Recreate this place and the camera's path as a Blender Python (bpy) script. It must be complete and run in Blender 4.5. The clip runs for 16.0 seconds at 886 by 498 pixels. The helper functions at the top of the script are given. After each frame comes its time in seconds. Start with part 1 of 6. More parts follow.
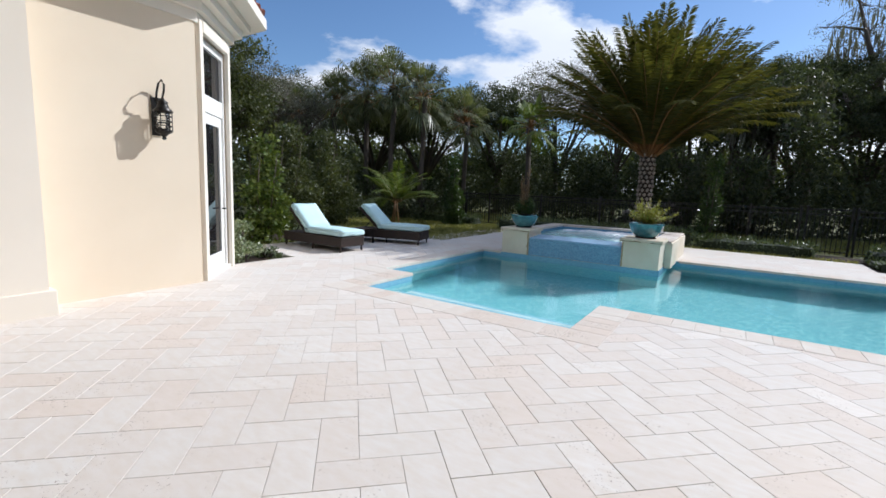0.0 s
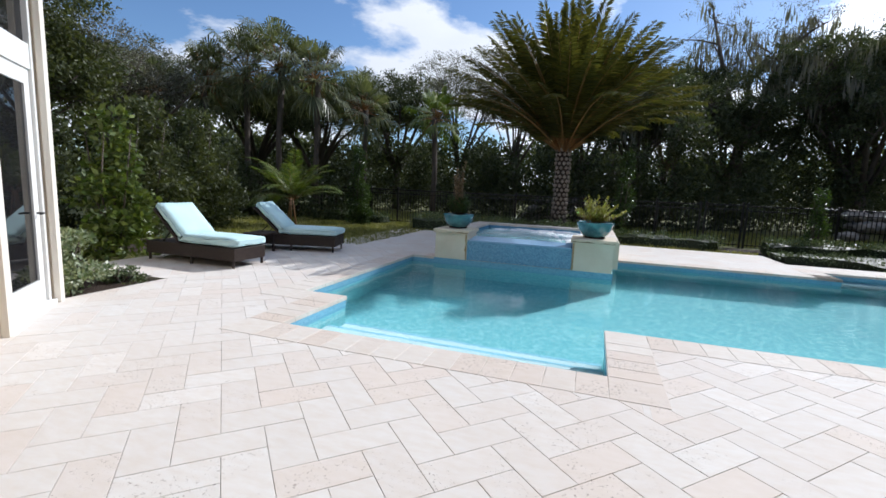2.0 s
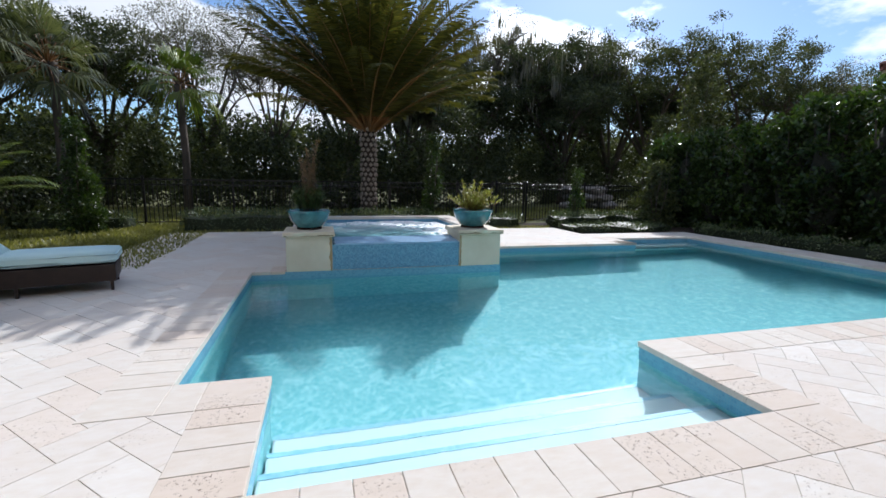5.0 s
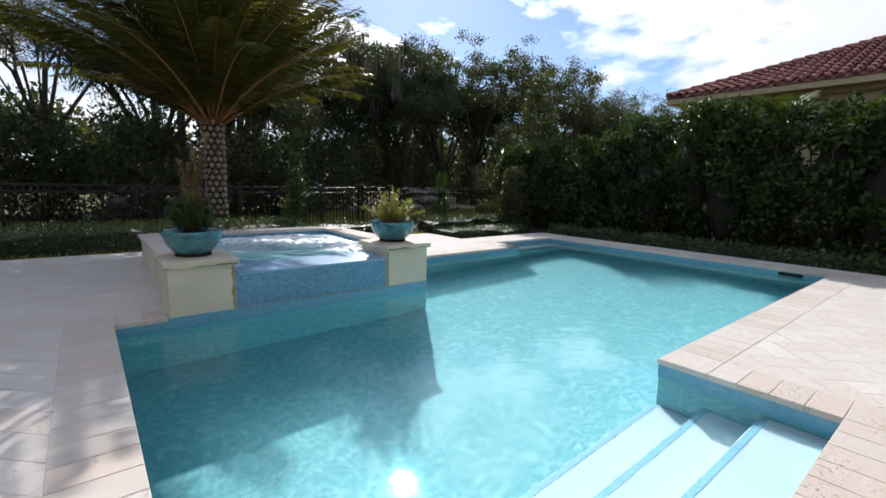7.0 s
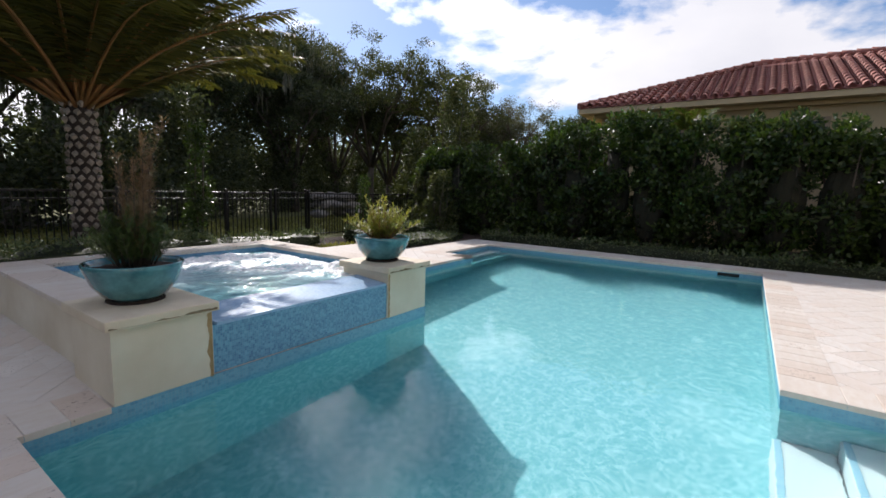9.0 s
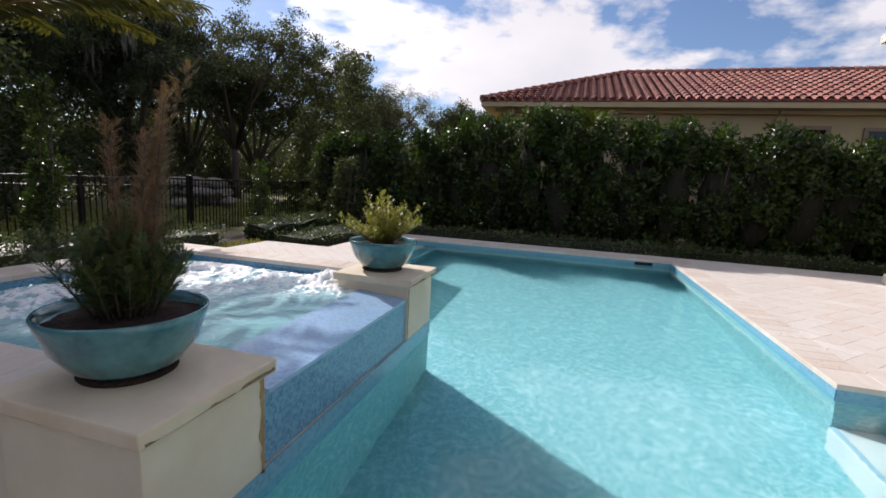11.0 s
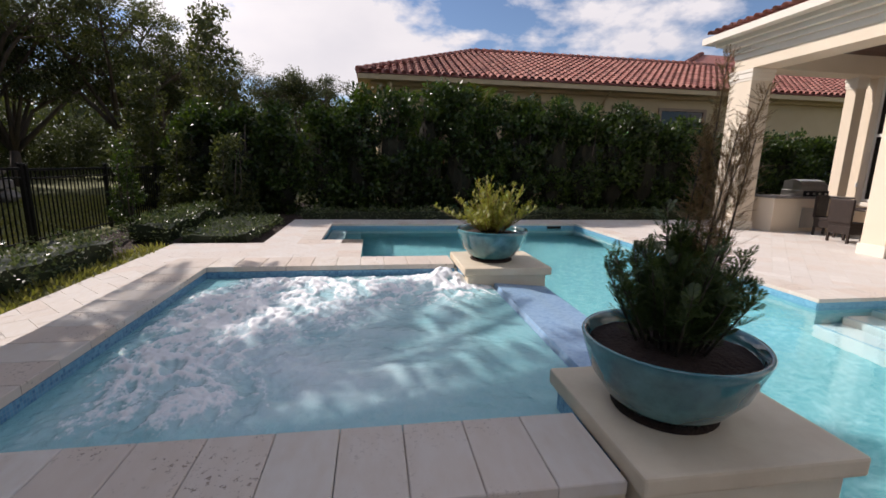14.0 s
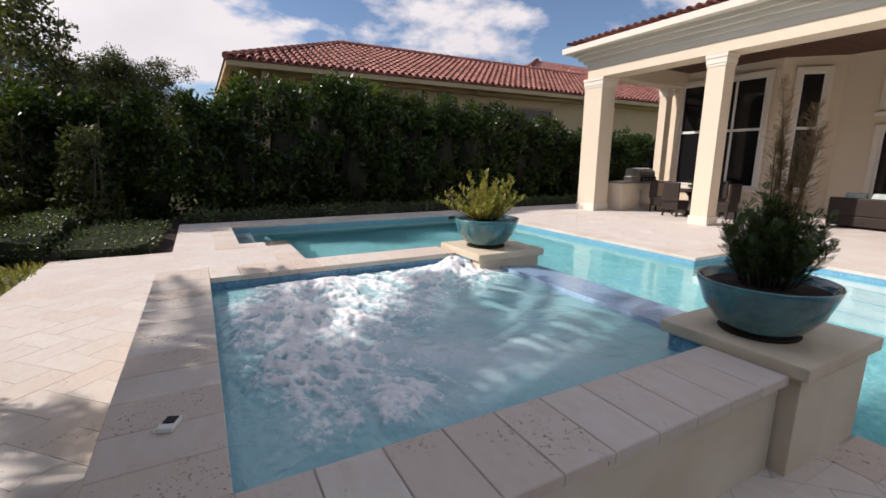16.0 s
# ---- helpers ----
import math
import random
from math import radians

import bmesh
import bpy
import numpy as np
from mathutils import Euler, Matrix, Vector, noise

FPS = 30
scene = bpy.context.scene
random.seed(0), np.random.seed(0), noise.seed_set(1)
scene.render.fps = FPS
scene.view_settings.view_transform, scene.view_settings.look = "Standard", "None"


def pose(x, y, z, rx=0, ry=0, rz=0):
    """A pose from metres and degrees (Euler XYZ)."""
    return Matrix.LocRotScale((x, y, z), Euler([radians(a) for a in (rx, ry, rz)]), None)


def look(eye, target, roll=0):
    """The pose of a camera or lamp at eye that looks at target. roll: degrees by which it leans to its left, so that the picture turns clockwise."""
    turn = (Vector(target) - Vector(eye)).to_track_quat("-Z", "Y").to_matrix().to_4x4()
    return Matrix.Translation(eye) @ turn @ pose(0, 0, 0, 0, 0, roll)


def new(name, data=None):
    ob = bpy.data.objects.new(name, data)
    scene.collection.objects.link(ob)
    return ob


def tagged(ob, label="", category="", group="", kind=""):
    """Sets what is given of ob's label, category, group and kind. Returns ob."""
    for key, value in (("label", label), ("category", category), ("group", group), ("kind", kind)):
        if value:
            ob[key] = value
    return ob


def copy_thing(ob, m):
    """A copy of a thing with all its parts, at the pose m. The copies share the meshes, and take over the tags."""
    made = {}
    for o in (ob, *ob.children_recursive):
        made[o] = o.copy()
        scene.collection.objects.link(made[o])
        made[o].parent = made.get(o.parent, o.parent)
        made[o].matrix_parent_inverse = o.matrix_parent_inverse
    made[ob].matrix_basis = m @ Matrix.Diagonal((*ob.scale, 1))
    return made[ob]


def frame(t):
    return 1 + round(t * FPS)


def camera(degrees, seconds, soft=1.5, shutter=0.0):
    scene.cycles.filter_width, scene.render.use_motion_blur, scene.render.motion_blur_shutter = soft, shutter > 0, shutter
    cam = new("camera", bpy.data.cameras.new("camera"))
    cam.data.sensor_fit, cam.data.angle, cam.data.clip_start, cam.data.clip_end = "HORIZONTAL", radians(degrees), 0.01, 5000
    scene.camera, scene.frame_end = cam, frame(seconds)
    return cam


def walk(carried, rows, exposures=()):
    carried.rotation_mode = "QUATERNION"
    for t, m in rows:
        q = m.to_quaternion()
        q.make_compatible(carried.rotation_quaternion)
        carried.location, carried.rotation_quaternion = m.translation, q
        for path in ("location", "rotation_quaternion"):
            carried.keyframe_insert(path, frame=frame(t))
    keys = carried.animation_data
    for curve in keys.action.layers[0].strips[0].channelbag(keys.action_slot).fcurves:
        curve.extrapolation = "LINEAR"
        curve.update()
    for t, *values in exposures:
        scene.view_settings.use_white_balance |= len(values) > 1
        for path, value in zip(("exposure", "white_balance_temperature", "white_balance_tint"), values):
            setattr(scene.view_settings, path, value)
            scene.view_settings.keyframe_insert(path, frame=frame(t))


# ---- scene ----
cam = camera(90.1, 16.0, soft=1.6)
METRES, EYE, TILT, LEAN, TURN = 16.0, 1.52, 0.0, 0.0, 33.2
ROWS = [
    (0.0, 0.0, 0.0, 0.0, 0.32, -7.92, -2.32),
    (0.5, -0.0083, 0.0265, -0.0002, -2.38, -7.76, -2.7),
    (1.0, -0.0205, 0.0549, -0.0011, -5.75, -7.52, -2.72),
    (1.5, -0.034, 0.0855, -0.0025, -9.71, -7.47, -2.49),
    (2.0, -0.0478, 0.1154, -0.0026, -14.44, -7.93, -2.48),
    (2.5, -0.0614, 0.1462, -0.0039, -19.5, -8.47, -1.91),
    (3.0, -0.0762, 0.1768, -0.0033, -24.4, -9.1, -1.6),
    (3.5, -0.0914, 0.206, -0.0042, -29.85, -9.15, -1.57),
    (4.0, -0.1038, 0.2362, -0.0035, -35.99, -9.17, -1.51),
    (4.5, -0.1157, 0.265, -0.0036, -42.31, -9.15, -1.16),
    (7.0, -0.1339, 0.4158, 0.0024, -72.14, -8.51, -1.41),
    (7.5, -0.1262, 0.4477, 0.0023, -76.84, -8.56, -1.16),
    (8.0, -0.1142, 0.479, 0.0016, -80.97, -8.19, -0.98),
    (8.5, -0.0997, 0.5105, 0.002, -84.84, -7.88, -1.16),
    (9.0, -0.0853, 0.5419, 0.0023, -88.49, -7.67, -1.78),
    (9.5, -0.0709, 0.5718, 0.002, -92.94, -8.04, -1.82),
    (12.0, 0.0183, 0.7046, 0.0039, -115.45, -8.48, -3.44),
    (12.5, 0.0363, 0.735, 0.0044, -119.32, -8.79, -2.91),
    (13.0, 0.0533, 0.762, 0.0039, -123.16, -9.52, -2.04),
    (13.5, 0.0711, 0.7876, 0.0035, -127.17, -10.55, -1.38),
    (14.0, 0.0881, 0.8117, 0.0034, -132.04, -10.99, -1.2),
    (14.5, 0.1082, 0.8323, 0.0027, -137.36, -11.27, -1.49),
    (15.0, 0.1265, 0.8527, 0.0027, -142.17, -11.19, -1.49),
    (15.5, 0.1435, 0.8702, 0.0017, -147.16, -11.18, -1.08),
    (16.0, 0.156, 0.886, 0.0025, -151.77, -11.42, -0.5),
]
walk(cam, [(t, pose(0, 0, EYE, TILT, LEAN, TURN) @ pose(METRES * x, METRES * y, METRES * z, 90 + pitch, roll, yaw)) for t, x, y, z, yaw, pitch, roll in ROWS],
     [(0.0, -0.02, 5950, 10), (4.5, 0.0, 5950, 10), (8.0, 0.02, 6450, 13), (12.0, -0.06, 6750, 18), (16.0, -0.09, 6950, 18)])

# ---- world and sun ----
CLOUD_SEED = (2.3, 0.4, 5.1)
SUN_DIR = Vector((0.442, 0.664, 0.603)).normalized()
world = bpy.data.worlds.new("sky")
scene.world = world
world.use_nodes = True
wt = world.node_tree
wt.nodes.clear()


def wnode(kind, **kw):
    n = wt.nodes.new(kind)
    for k, v in kw.items():
        n.inputs[k].default_value = v
    return n


sky = wt.nodes.new("ShaderNodeTexSky")
sky.sky_type = "NISHITA"
sky.sun_disc = False
sky.sun_elevation = math.asin(SUN_DIR.z)
sky.sun_rotation = math.atan2(SUN_DIR.x, SUN_DIR.y)
sky.air_density, sky.dust_density, sky.ozone_density = 1.0, 0.4, 5.0
coord = wt.nodes.new("ShaderNodeTexCoord")
squash = wt.nodes.new("ShaderNodeMapping")
squash.inputs["Scale"].default_value = (1.0, 1.0, 2.1)
squash.inputs["Location"].default_value = CLOUD_SEED
wt.links.new(coord.outputs["Generated"], squash.inputs["Vector"])
cn = wnode("ShaderNodeTexNoise", Scale=2.3, Detail=10.0, Roughness=0.55, Distortion=0.12)
wt.links.new(squash.outputs[0], cn.inputs["Vector"])
cr = wt.nodes.new("ShaderNodeValToRGB")
cr.color_ramp.elements[0].position, cr.color_ramp.elements[1].position = 0.486, 0.55
wt.links.new(cn.outputs["Fac"], cr.inputs[0])
cshade = wnode("ShaderNodeTexNoise", Scale=3.2, Detail=6.0)
wt.links.new(squash.outputs[0], cshade.inputs["Vector"])
ccol = wt.nodes.new("ShaderNodeMix")
ccol.data_type = "RGBA"
ccol.inputs["A"].default_value = (5.2, 5.5, 6.2, 1)
ccol.inputs["B"].default_value = (8.8, 8.8, 8.9, 1)
wt.links.new(cshade.outputs["Fac"], ccol.inputs["Factor"])
skymix = wt.nodes.new("ShaderNodeMix")
skymix.data_type = "RGBA"
wt.links.new(cr.outputs["Color"], skymix.inputs["Factor"])
wt.links.new(sky.outputs[0], skymix.inputs["A"])
# clouds scatter more light the nearer they stand to the sun
toward = wt.nodes.new("ShaderNodeVectorMath")
toward.operation = "DOT_PRODUCT"
toward.inputs[1].default_value = SUN_DIR
wt.links.new(coord.outputs["Generated"], toward.inputs[0])
prev = toward.outputs["Value"]
for op, val in (("MAXIMUM", 0.0), ("POWER", 9.0), ("MULTIPLY", 2.0), ("ADD", 1.0)):
    mn = wt.nodes.new("ShaderNodeMath")
    mn.operation, mn.inputs[1].default_value = op, val
    wt.links.new(prev, mn.inputs[0])
    prev = mn.outputs[0]
bright = wt.nodes.new("ShaderNodeVectorMath")
bright.operation = "SCALE"
wt.links.new(ccol.outputs["Result"], bright.inputs[0])
wt.links.new(prev, bright.inputs["Scale"])
wt.links.new(bright.outputs[0], skymix.inputs["B"])
bg = wnode("ShaderNodeBackground", Strength=0.125)
wt.links.new(skymix.outputs["Result"], bg.inputs["Color"])
wout = wt.nodes.new("ShaderNodeOutputWorld")
wt.links.new(bg.outputs[0], wout.inputs["Surface"])

sun = new("sun", bpy.data.lights.new("sun", "SUN"))
sun.data.energy, sun.data.angle, sun.data.color = 4.7, radians(0.55), (1.0, 0.965, 0.92)
sun.matrix_world = look(SUN_DIR * 60, (0, 0, 0))

# ---- materials ----


class Nodes:
    """A material's node tree with a Principled shader and short ways to wire it."""

    def __init__(self, name, rough=0.6, metal=0.0, spec=0.5):
        self.mat = bpy.data.materials.new(name)
        self.mat.use_nodes = True
        self.tree = self.mat.node_tree
        self.bsdf = self.tree.nodes["Principled BSDF"]
        self.bsdf.inputs["Roughness"].default_value = rough
        self.bsdf.inputs["Metallic"].default_value = metal
        self.bsdf.inputs["Specular IOR Level"].default_value = spec
        self.tc = self.tree.nodes.new("ShaderNodeTexCoord")
        self.geo = self.tree.nodes.new("ShaderNodeNewGeometry")

    def add(self, kind, **kw):
        n = self.tree.nodes.new(kind)
        for k, v in kw.items():
            n.inputs[k.replace("_", " ")].default_value = v
        return n

    def link(self, a, b):
        self.tree.links.new(a, b)

    def noise(self, scale, detail=4.0, rough=0.55, stretch=None, space="pos"):
        n = self.add("ShaderNodeTexNoise", Scale=scale, Detail=detail, Roughness=rough)
        src = self.geo.outputs["Position"] if space == "pos" else self.tc.outputs["Object"]
        if stretch:
            m = self.add("ShaderNodeMapping", Scale=stretch)
            self.link(src, m.inputs["Vector"])
            src = m.outputs[0]
        self.link(src, n.inputs["Vector"])
        return n.outputs["Fac"]

    def ramp(self, fac, stops):
        r = self.tree.nodes.new("ShaderNodeValToRGB")
        el = r.color_ramp.elements
        while len(el) < len(stops):
            el.new(0.5)
        for e, (p, c) in zip(el, stops):
            e.position, e.color = p, (*c, 1)
        self.link(fac, r.inputs[0])
        return r.outputs["Color"]

    def mix(self, fac, a, b, mode="MIX"):
        m = self.tree.nodes.new("ShaderNodeMix")
        m.data_type, m.blend_type = "RGBA", mode
        for key, v in (("Factor", fac), ("A", a), ("B", b)):
            if isinstance(v, (int, float)):
                m.inputs[key].default_value = v
            elif isinstance(v, tuple):
                m.inputs[key].default_value = (*v, 1)
            else:
                self.link(v, m.inputs[key])
        return m.outputs["Result"]

    def color(self, c):
        self.link(c, self.bsdf.inputs["Base Color"])
        return self

    def bump(self, height, strength=0.3, distance=0.005):
        b = self.add("ShaderNodeBump", Strength=strength, Distance=distance)
        self.link(height, b.inputs["Height"])
        self.link(b.outputs[0], self.bsdf.inputs["Normal"])
        return self


def mottled(name, a, b, scale=3.0, fine=60.0, rough=0.7, bump=0.25, dist=0.004, metal=0.0, spec=0.4, stretch=None, grain=0.12):
    """Two colours mixed in large soft patches, with a fine grain over them."""
    n = Nodes(name, rough, metal, spec)
    base = n.mix(n.ramp(n.noise(scale, 5, stretch=stretch), [(0.3, (0, 0, 0)), (0.7, (1, 1, 1))]), a, b)
    fine_n = n.noise(fine, 3, stretch=stretch)
    dark = tuple(c * (1 - grain * 2) for c in a)
    n.color(n.mix(n.ramp(fine_n, [(0.35, (grain * 3,) * 3), (0.6, (0, 0, 0))]), base, dark))
    n.bump(fine_n, bump, dist)
    return n.mat


def travertine(name, a, b, soil=0.35, pits=0.355):
    n = Nodes(name, 0.72, 0, 0.15)
    rnd = n.tree.nodes.new("ShaderNodeObjectInfo").outputs["Random"]
    isl = n.geo.outputs["Random Per Island"]
    mixr = n.add("ShaderNodeMath")
    mixr.operation = "ADD"
    n.link(rnd, mixr.inputs[0])
    n.link(isl, mixr.inputs[1])
    fr = n.add("ShaderNodeMath")
    fr.operation = "FRACT"
    n.link(mixr.outputs[0], fr.inputs[0])
    tile = n.ramp(fr.outputs[0], [(0.0, a), (0.3, tuple(0.97 * c for c in a)), (0.6, b), (0.82, (b[0] * 1.01, b[1] * 0.972, b[2] * 0.945)), (0.90, (a[0] * 1.0, a[1] * 1.015, a[2] * 1.025)), (1.0, tuple(min(1, 1.07 * c) for c in a))])
    veins = n.noise(7, 6, 0.6, stretch=(1, 2.4, 1))
    col = n.mix(n.ramp(veins, [(0.35, (0, 0, 0)), (0.75, (0.55,) * 3)]), tile, tuple(c * f for c, f in zip(b, (0.9, 0.84, 0.76))))
    pit_n = n.noise(42, 4, 0.75)
    patch = n.noise(3.4, 3)
    pit = n.mix(1.0, n.ramp(pit_n, [(pits, (1, 1, 1)), (pits + 0.05, (0, 0, 0))]), n.ramp(patch, [(0.47, (0, 0, 0)), (0.56, (1, 1, 1))]), "MULTIPLY")
    pit = n.mix(1.0, pit, n.ramp(fr.outputs[0], [(0.40, (0, 0, 0)), (0.60, (0.9, 0.9, 0.9))]), "MULTIPLY")
    stain = n.ramp(n.noise(0.9, 5), [(0.5, (0, 0, 0)), (0.85, (soil,) * 3)])
    col = n.mix(stain, col, (0.56, 0.47, 0.39))
    col = n.mix(pit, col, (0.26, 0.20, 0.16))
    n.color(col)
    inv = n.add("ShaderNodeInvert")
    n.link(pit, inv.inputs["Color"])
    n.bump(inv.outputs[0], 0.5, 0.004)
    return n.mat


def leaf_mat(name, dark, light, rough=0.35, glow=0.3, spec=0.5):
    n = Nodes(name, rough, 0, spec)
    col = n.mix(n.geo.outputs["Random Per Island"], dark, light)
    col = n.mix(n.ramp(n.noise(0.7, 3), [(0.35, (0, 0, 0)), (0.7, (0.6,) * 3)]), col, tuple(c * 0.6 for c in dark))
    n.color(col)
    tr = n.add("ShaderNodeBsdfTranslucent")
    n.link(n.mix(1.0, col, (1.2, 1.25, 0.55), "MULTIPLY"), tr.inputs["Color"])
    mx = n.add("ShaderNodeMixShader", Fac=glow)
    n.link(n.bsdf.outputs[0], mx.inputs[1])
    n.link(tr.outputs[0], mx.inputs[2])
    n.link(mx.outputs[0], n.tree.nodes["Material Output"].inputs["Surface"])
    return n.mat


def mosaic(name, tones, scale, rough=0.25):
    """Small square glass tiles with grout lines."""
    n = Nodes(name, rough, 0, 0.5)
    v = n.add("ShaderNodeTexVoronoi", Scale=scale, Randomness=0.0)
    n.link(n.geo.outputs["Position"], v.inputs["Vector"])
    hsv = n.add("ShaderNodeSeparateColor")
    n.link(v.outputs["Color"], hsv.inputs[0])
    c = n.ramp(hsv.outputs[0], [(i / (len(tones) - 1), t) for i, t in enumerate(tones)])
    n.color(n.mix(n.ramp(v.outputs["Distance"], [(0.46, (0, 0, 0)), (0.62, (0.28,) * 3)]), c, (0.30, 0.42, 0.48)))
    return n.mat


def water_mat(name, tint, ripple, scale, gloss_rough=0.0):
    n = Nodes(name)
    n.tree.nodes.remove(n.bsdf)
    w1 = n.noise(scale, 3, 0.5, stretch=(1.0, 1.25, 1.0))
    w2 = n.noise(scale * 3.3, 2, 0.5)
    add = n.add("ShaderNodeMath")
    add.operation = "MULTIPLY_ADD"
    add.inputs[1].default_value = 0.35
    n.link(w2, add.inputs[0])
    n.link(w1, add.inputs[2])
    b = n.add("ShaderNodeBump", Strength=ripple, Distance=0.02)
    n.link(add.outputs[0], b.inputs["Height"])
    fr = n.add("ShaderNodeFresnel", IOR=1.33)
    n.link(b.outputs[0], fr.inputs["Normal"])
    rf = n.add("ShaderNodeBsdfRefraction", IOR=1.33, Roughness=0.0)
    rf.inputs["Color"].default_value = (*tint, 1)
    gl = n.add("ShaderNodeBsdfGlossy", Roughness=gloss_rough)
    n.link(b.outputs[0], rf.inputs["Normal"])
    n.link(b.outputs[0], gl.inputs["Normal"])
    mx = n.add("ShaderNodeMixShader")
    n.link(fr.outputs[0], mx.inputs[0])
    n.link(rf.outputs[0], mx.inputs[1])
    n.link(gl.outputs[0], mx.inputs[2])
    n.link(mx.outputs[0], n.tree.nodes["Material Output"].inputs["Surface"])
    return n.mat


M_PAVER = travertine("travertine", (0.70, 0.66, 0.615), (0.675, 0.62, 0.57))
M_COPING = travertine("travertine_coping", (0.69, 0.64, 0.58), (0.65, 0.575, 0.51), 0.8, 0.375)
M_MORTAR = mottled("mortar", (0.60, 0.54, 0.475), (0.25, 0.205, 0.17), 3.0, 60)
M_STUCCO = mottled("cream_stucco", (0.765, 0.66, 0.52), (0.735, 0.63, 0.49), 1.2, 140, 0.85, 0.15, 0.002, grain=0.02)
M_STUCCO_TAN = mottled("tan_stucco", (0.56, 0.44, 0.27), (0.52, 0.40, 0.24), 1.2, 140, 0.85, 0.15, 0.002, grain=0.02)
M_STUCCO_PALE = mottled("pale_stucco", (0.79, 0.72, 0.62), (0.76, 0.69, 0.59), 1.0, 140, 0.85, 0.15, 0.002, grain=0.02)
M_SPA_STUCCO = mottled("ivory_stucco", (0.74, 0.68, 0.56), (0.60, 0.52, 0.39), 1.5, 90, 0.8, 0.25, 0.003, grain=0.04)
M_CAST = mottled("cast_stone", (0.72, 0.63, 0.49), (0.58, 0.48, 0.35), 3.5, 50, 0.7, 0.2, 0.003, grain=0.06)
M_RUST = mottled("rust_stain", (0.34, 0.22, 0.10), (0.46, 0.34, 0.19), 9, 60, 0.85, 0.2, 0.002, grain=0.12)
M_GRIME = mottled("dark_grime", (0.15, 0.11, 0.06), (0.30, 0.23, 0.14), 12, 60, 0.9, 0.2, 0.002, grain=0.15)
M_SURROUND = mottled("brown_stone_trim", (0.36, 0.27, 0.19), (0.29, 0.21, 0.15), 2.5, 70, 0.8, 0.2, 0.003)
M_WHITE = mottled("white_paint", (0.80, 0.79, 0.76), (0.77, 0.755, 0.72), 2, 60, 0.45, 0.05, 0.001, grain=0.01)
M_TRIM = mottled("cream_trim", (0.80, 0.74, 0.64), (0.77, 0.70, 0.60), 1.5, 80, 0.6, 0.08, 0.002, grain=0.02)


def caustic_plaster(name, base, pale, deep, scale):
    """Pool plaster with water caustics painted into its colour as cells at two sizes."""
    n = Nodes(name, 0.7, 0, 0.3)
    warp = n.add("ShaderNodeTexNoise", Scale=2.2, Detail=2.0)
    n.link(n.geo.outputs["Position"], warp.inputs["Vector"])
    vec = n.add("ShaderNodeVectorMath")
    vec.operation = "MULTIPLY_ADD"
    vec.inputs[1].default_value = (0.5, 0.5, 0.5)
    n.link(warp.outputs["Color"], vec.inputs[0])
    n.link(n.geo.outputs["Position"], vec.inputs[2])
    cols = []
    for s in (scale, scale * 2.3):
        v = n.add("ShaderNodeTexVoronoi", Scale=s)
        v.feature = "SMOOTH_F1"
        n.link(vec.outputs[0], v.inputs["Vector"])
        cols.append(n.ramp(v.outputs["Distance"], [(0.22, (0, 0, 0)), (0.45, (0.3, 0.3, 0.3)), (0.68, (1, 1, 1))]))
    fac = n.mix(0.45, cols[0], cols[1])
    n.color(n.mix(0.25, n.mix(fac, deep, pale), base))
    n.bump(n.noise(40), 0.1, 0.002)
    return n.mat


# pale and deep tones imitate sunlight focused on the floor by ripples
M_PLASTER = caustic_plaster("blue_plaster_caustics", (0.16, 0.42, 0.455), (0.34, 0.60, 0.62), (0.10, 0.355, 0.395), 15.0)
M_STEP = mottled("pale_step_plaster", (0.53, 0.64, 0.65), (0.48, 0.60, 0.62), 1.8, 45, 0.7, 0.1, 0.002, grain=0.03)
M_TILE = mosaic("blue_mosaic", [(0.07, 0.20, 0.36), (0.11, 0.29, 0.46), (0.16, 0.38, 0.55), (0.10, 0.25, 0.42)], 52)
M_TILE_LIGHT = mosaic("light_blue_mosaic", [(0.09, 0.30, 0.46), (0.16, 0.42, 0.57), (0.12, 0.36, 0.52)], 40)
M_TILE_STEP = mosaic("pale_blue_mosaic", [(0.22, 0.46, 0.58), (0.30, 0.54, 0.64), (0.26, 0.50, 0.61)], 40)
M_LIP = mosaic("lavender_blue_mosaic", [(0.22, 0.38, 0.58), (0.30, 0.47, 0.66), (0.26, 0.42, 0.62)], 40)
M_WATER = water_mat("pool_water", (0.90, 0.985, 1.0), 0.08, 10)
M_METAL = mottled("dark_bronze_metal", (0.022, 0.02, 0.019), (0.03, 0.028, 0.026), 5, 120, 0.36, 0.1, 0.001, 0.6)
M_GRASS_GROUND = mottled("lawn_soil", (0.17, 0.17, 0.055), (0.13, 0.135, 0.04), 0.8, 30, 0.9, 0.6, 0.02, grain=0.2)
M_GRASS = leaf_mat("grass_blades", (0.16, 0.17, 0.045), (0.36, 0.33, 0.12), 0.5, 0.35)
M_MULCH = mottled("brown_mulch", (0.06, 0.036, 0.024), (0.03, 0.02, 0.014), 6, 40, 0.95, 1.0, 0.03, grain=0.25)
M_BARK = mottled("grey_brown_bark", (0.12, 0.095, 0.075), (0.06, 0.047, 0.038), 4, 30, 0.9, 0.8, 0.02, stretch=(1, 1, 0.25), grain=0.2)
M_BARK_PALE = mottled("pale_bark", (0.26, 0.22, 0.18), (0.15, 0.12, 0.1), 4, 30, 0.9, 0.8, 0.02, stretch=(1, 1, 0.25), grain=0.2)
M_ROCK = mottled("grey_rock", (0.32, 0.29, 0.26), (0.16, 0.145, 0.13), 1.8, 14, 0.9, 0.8, 0.03, grain=0.15)
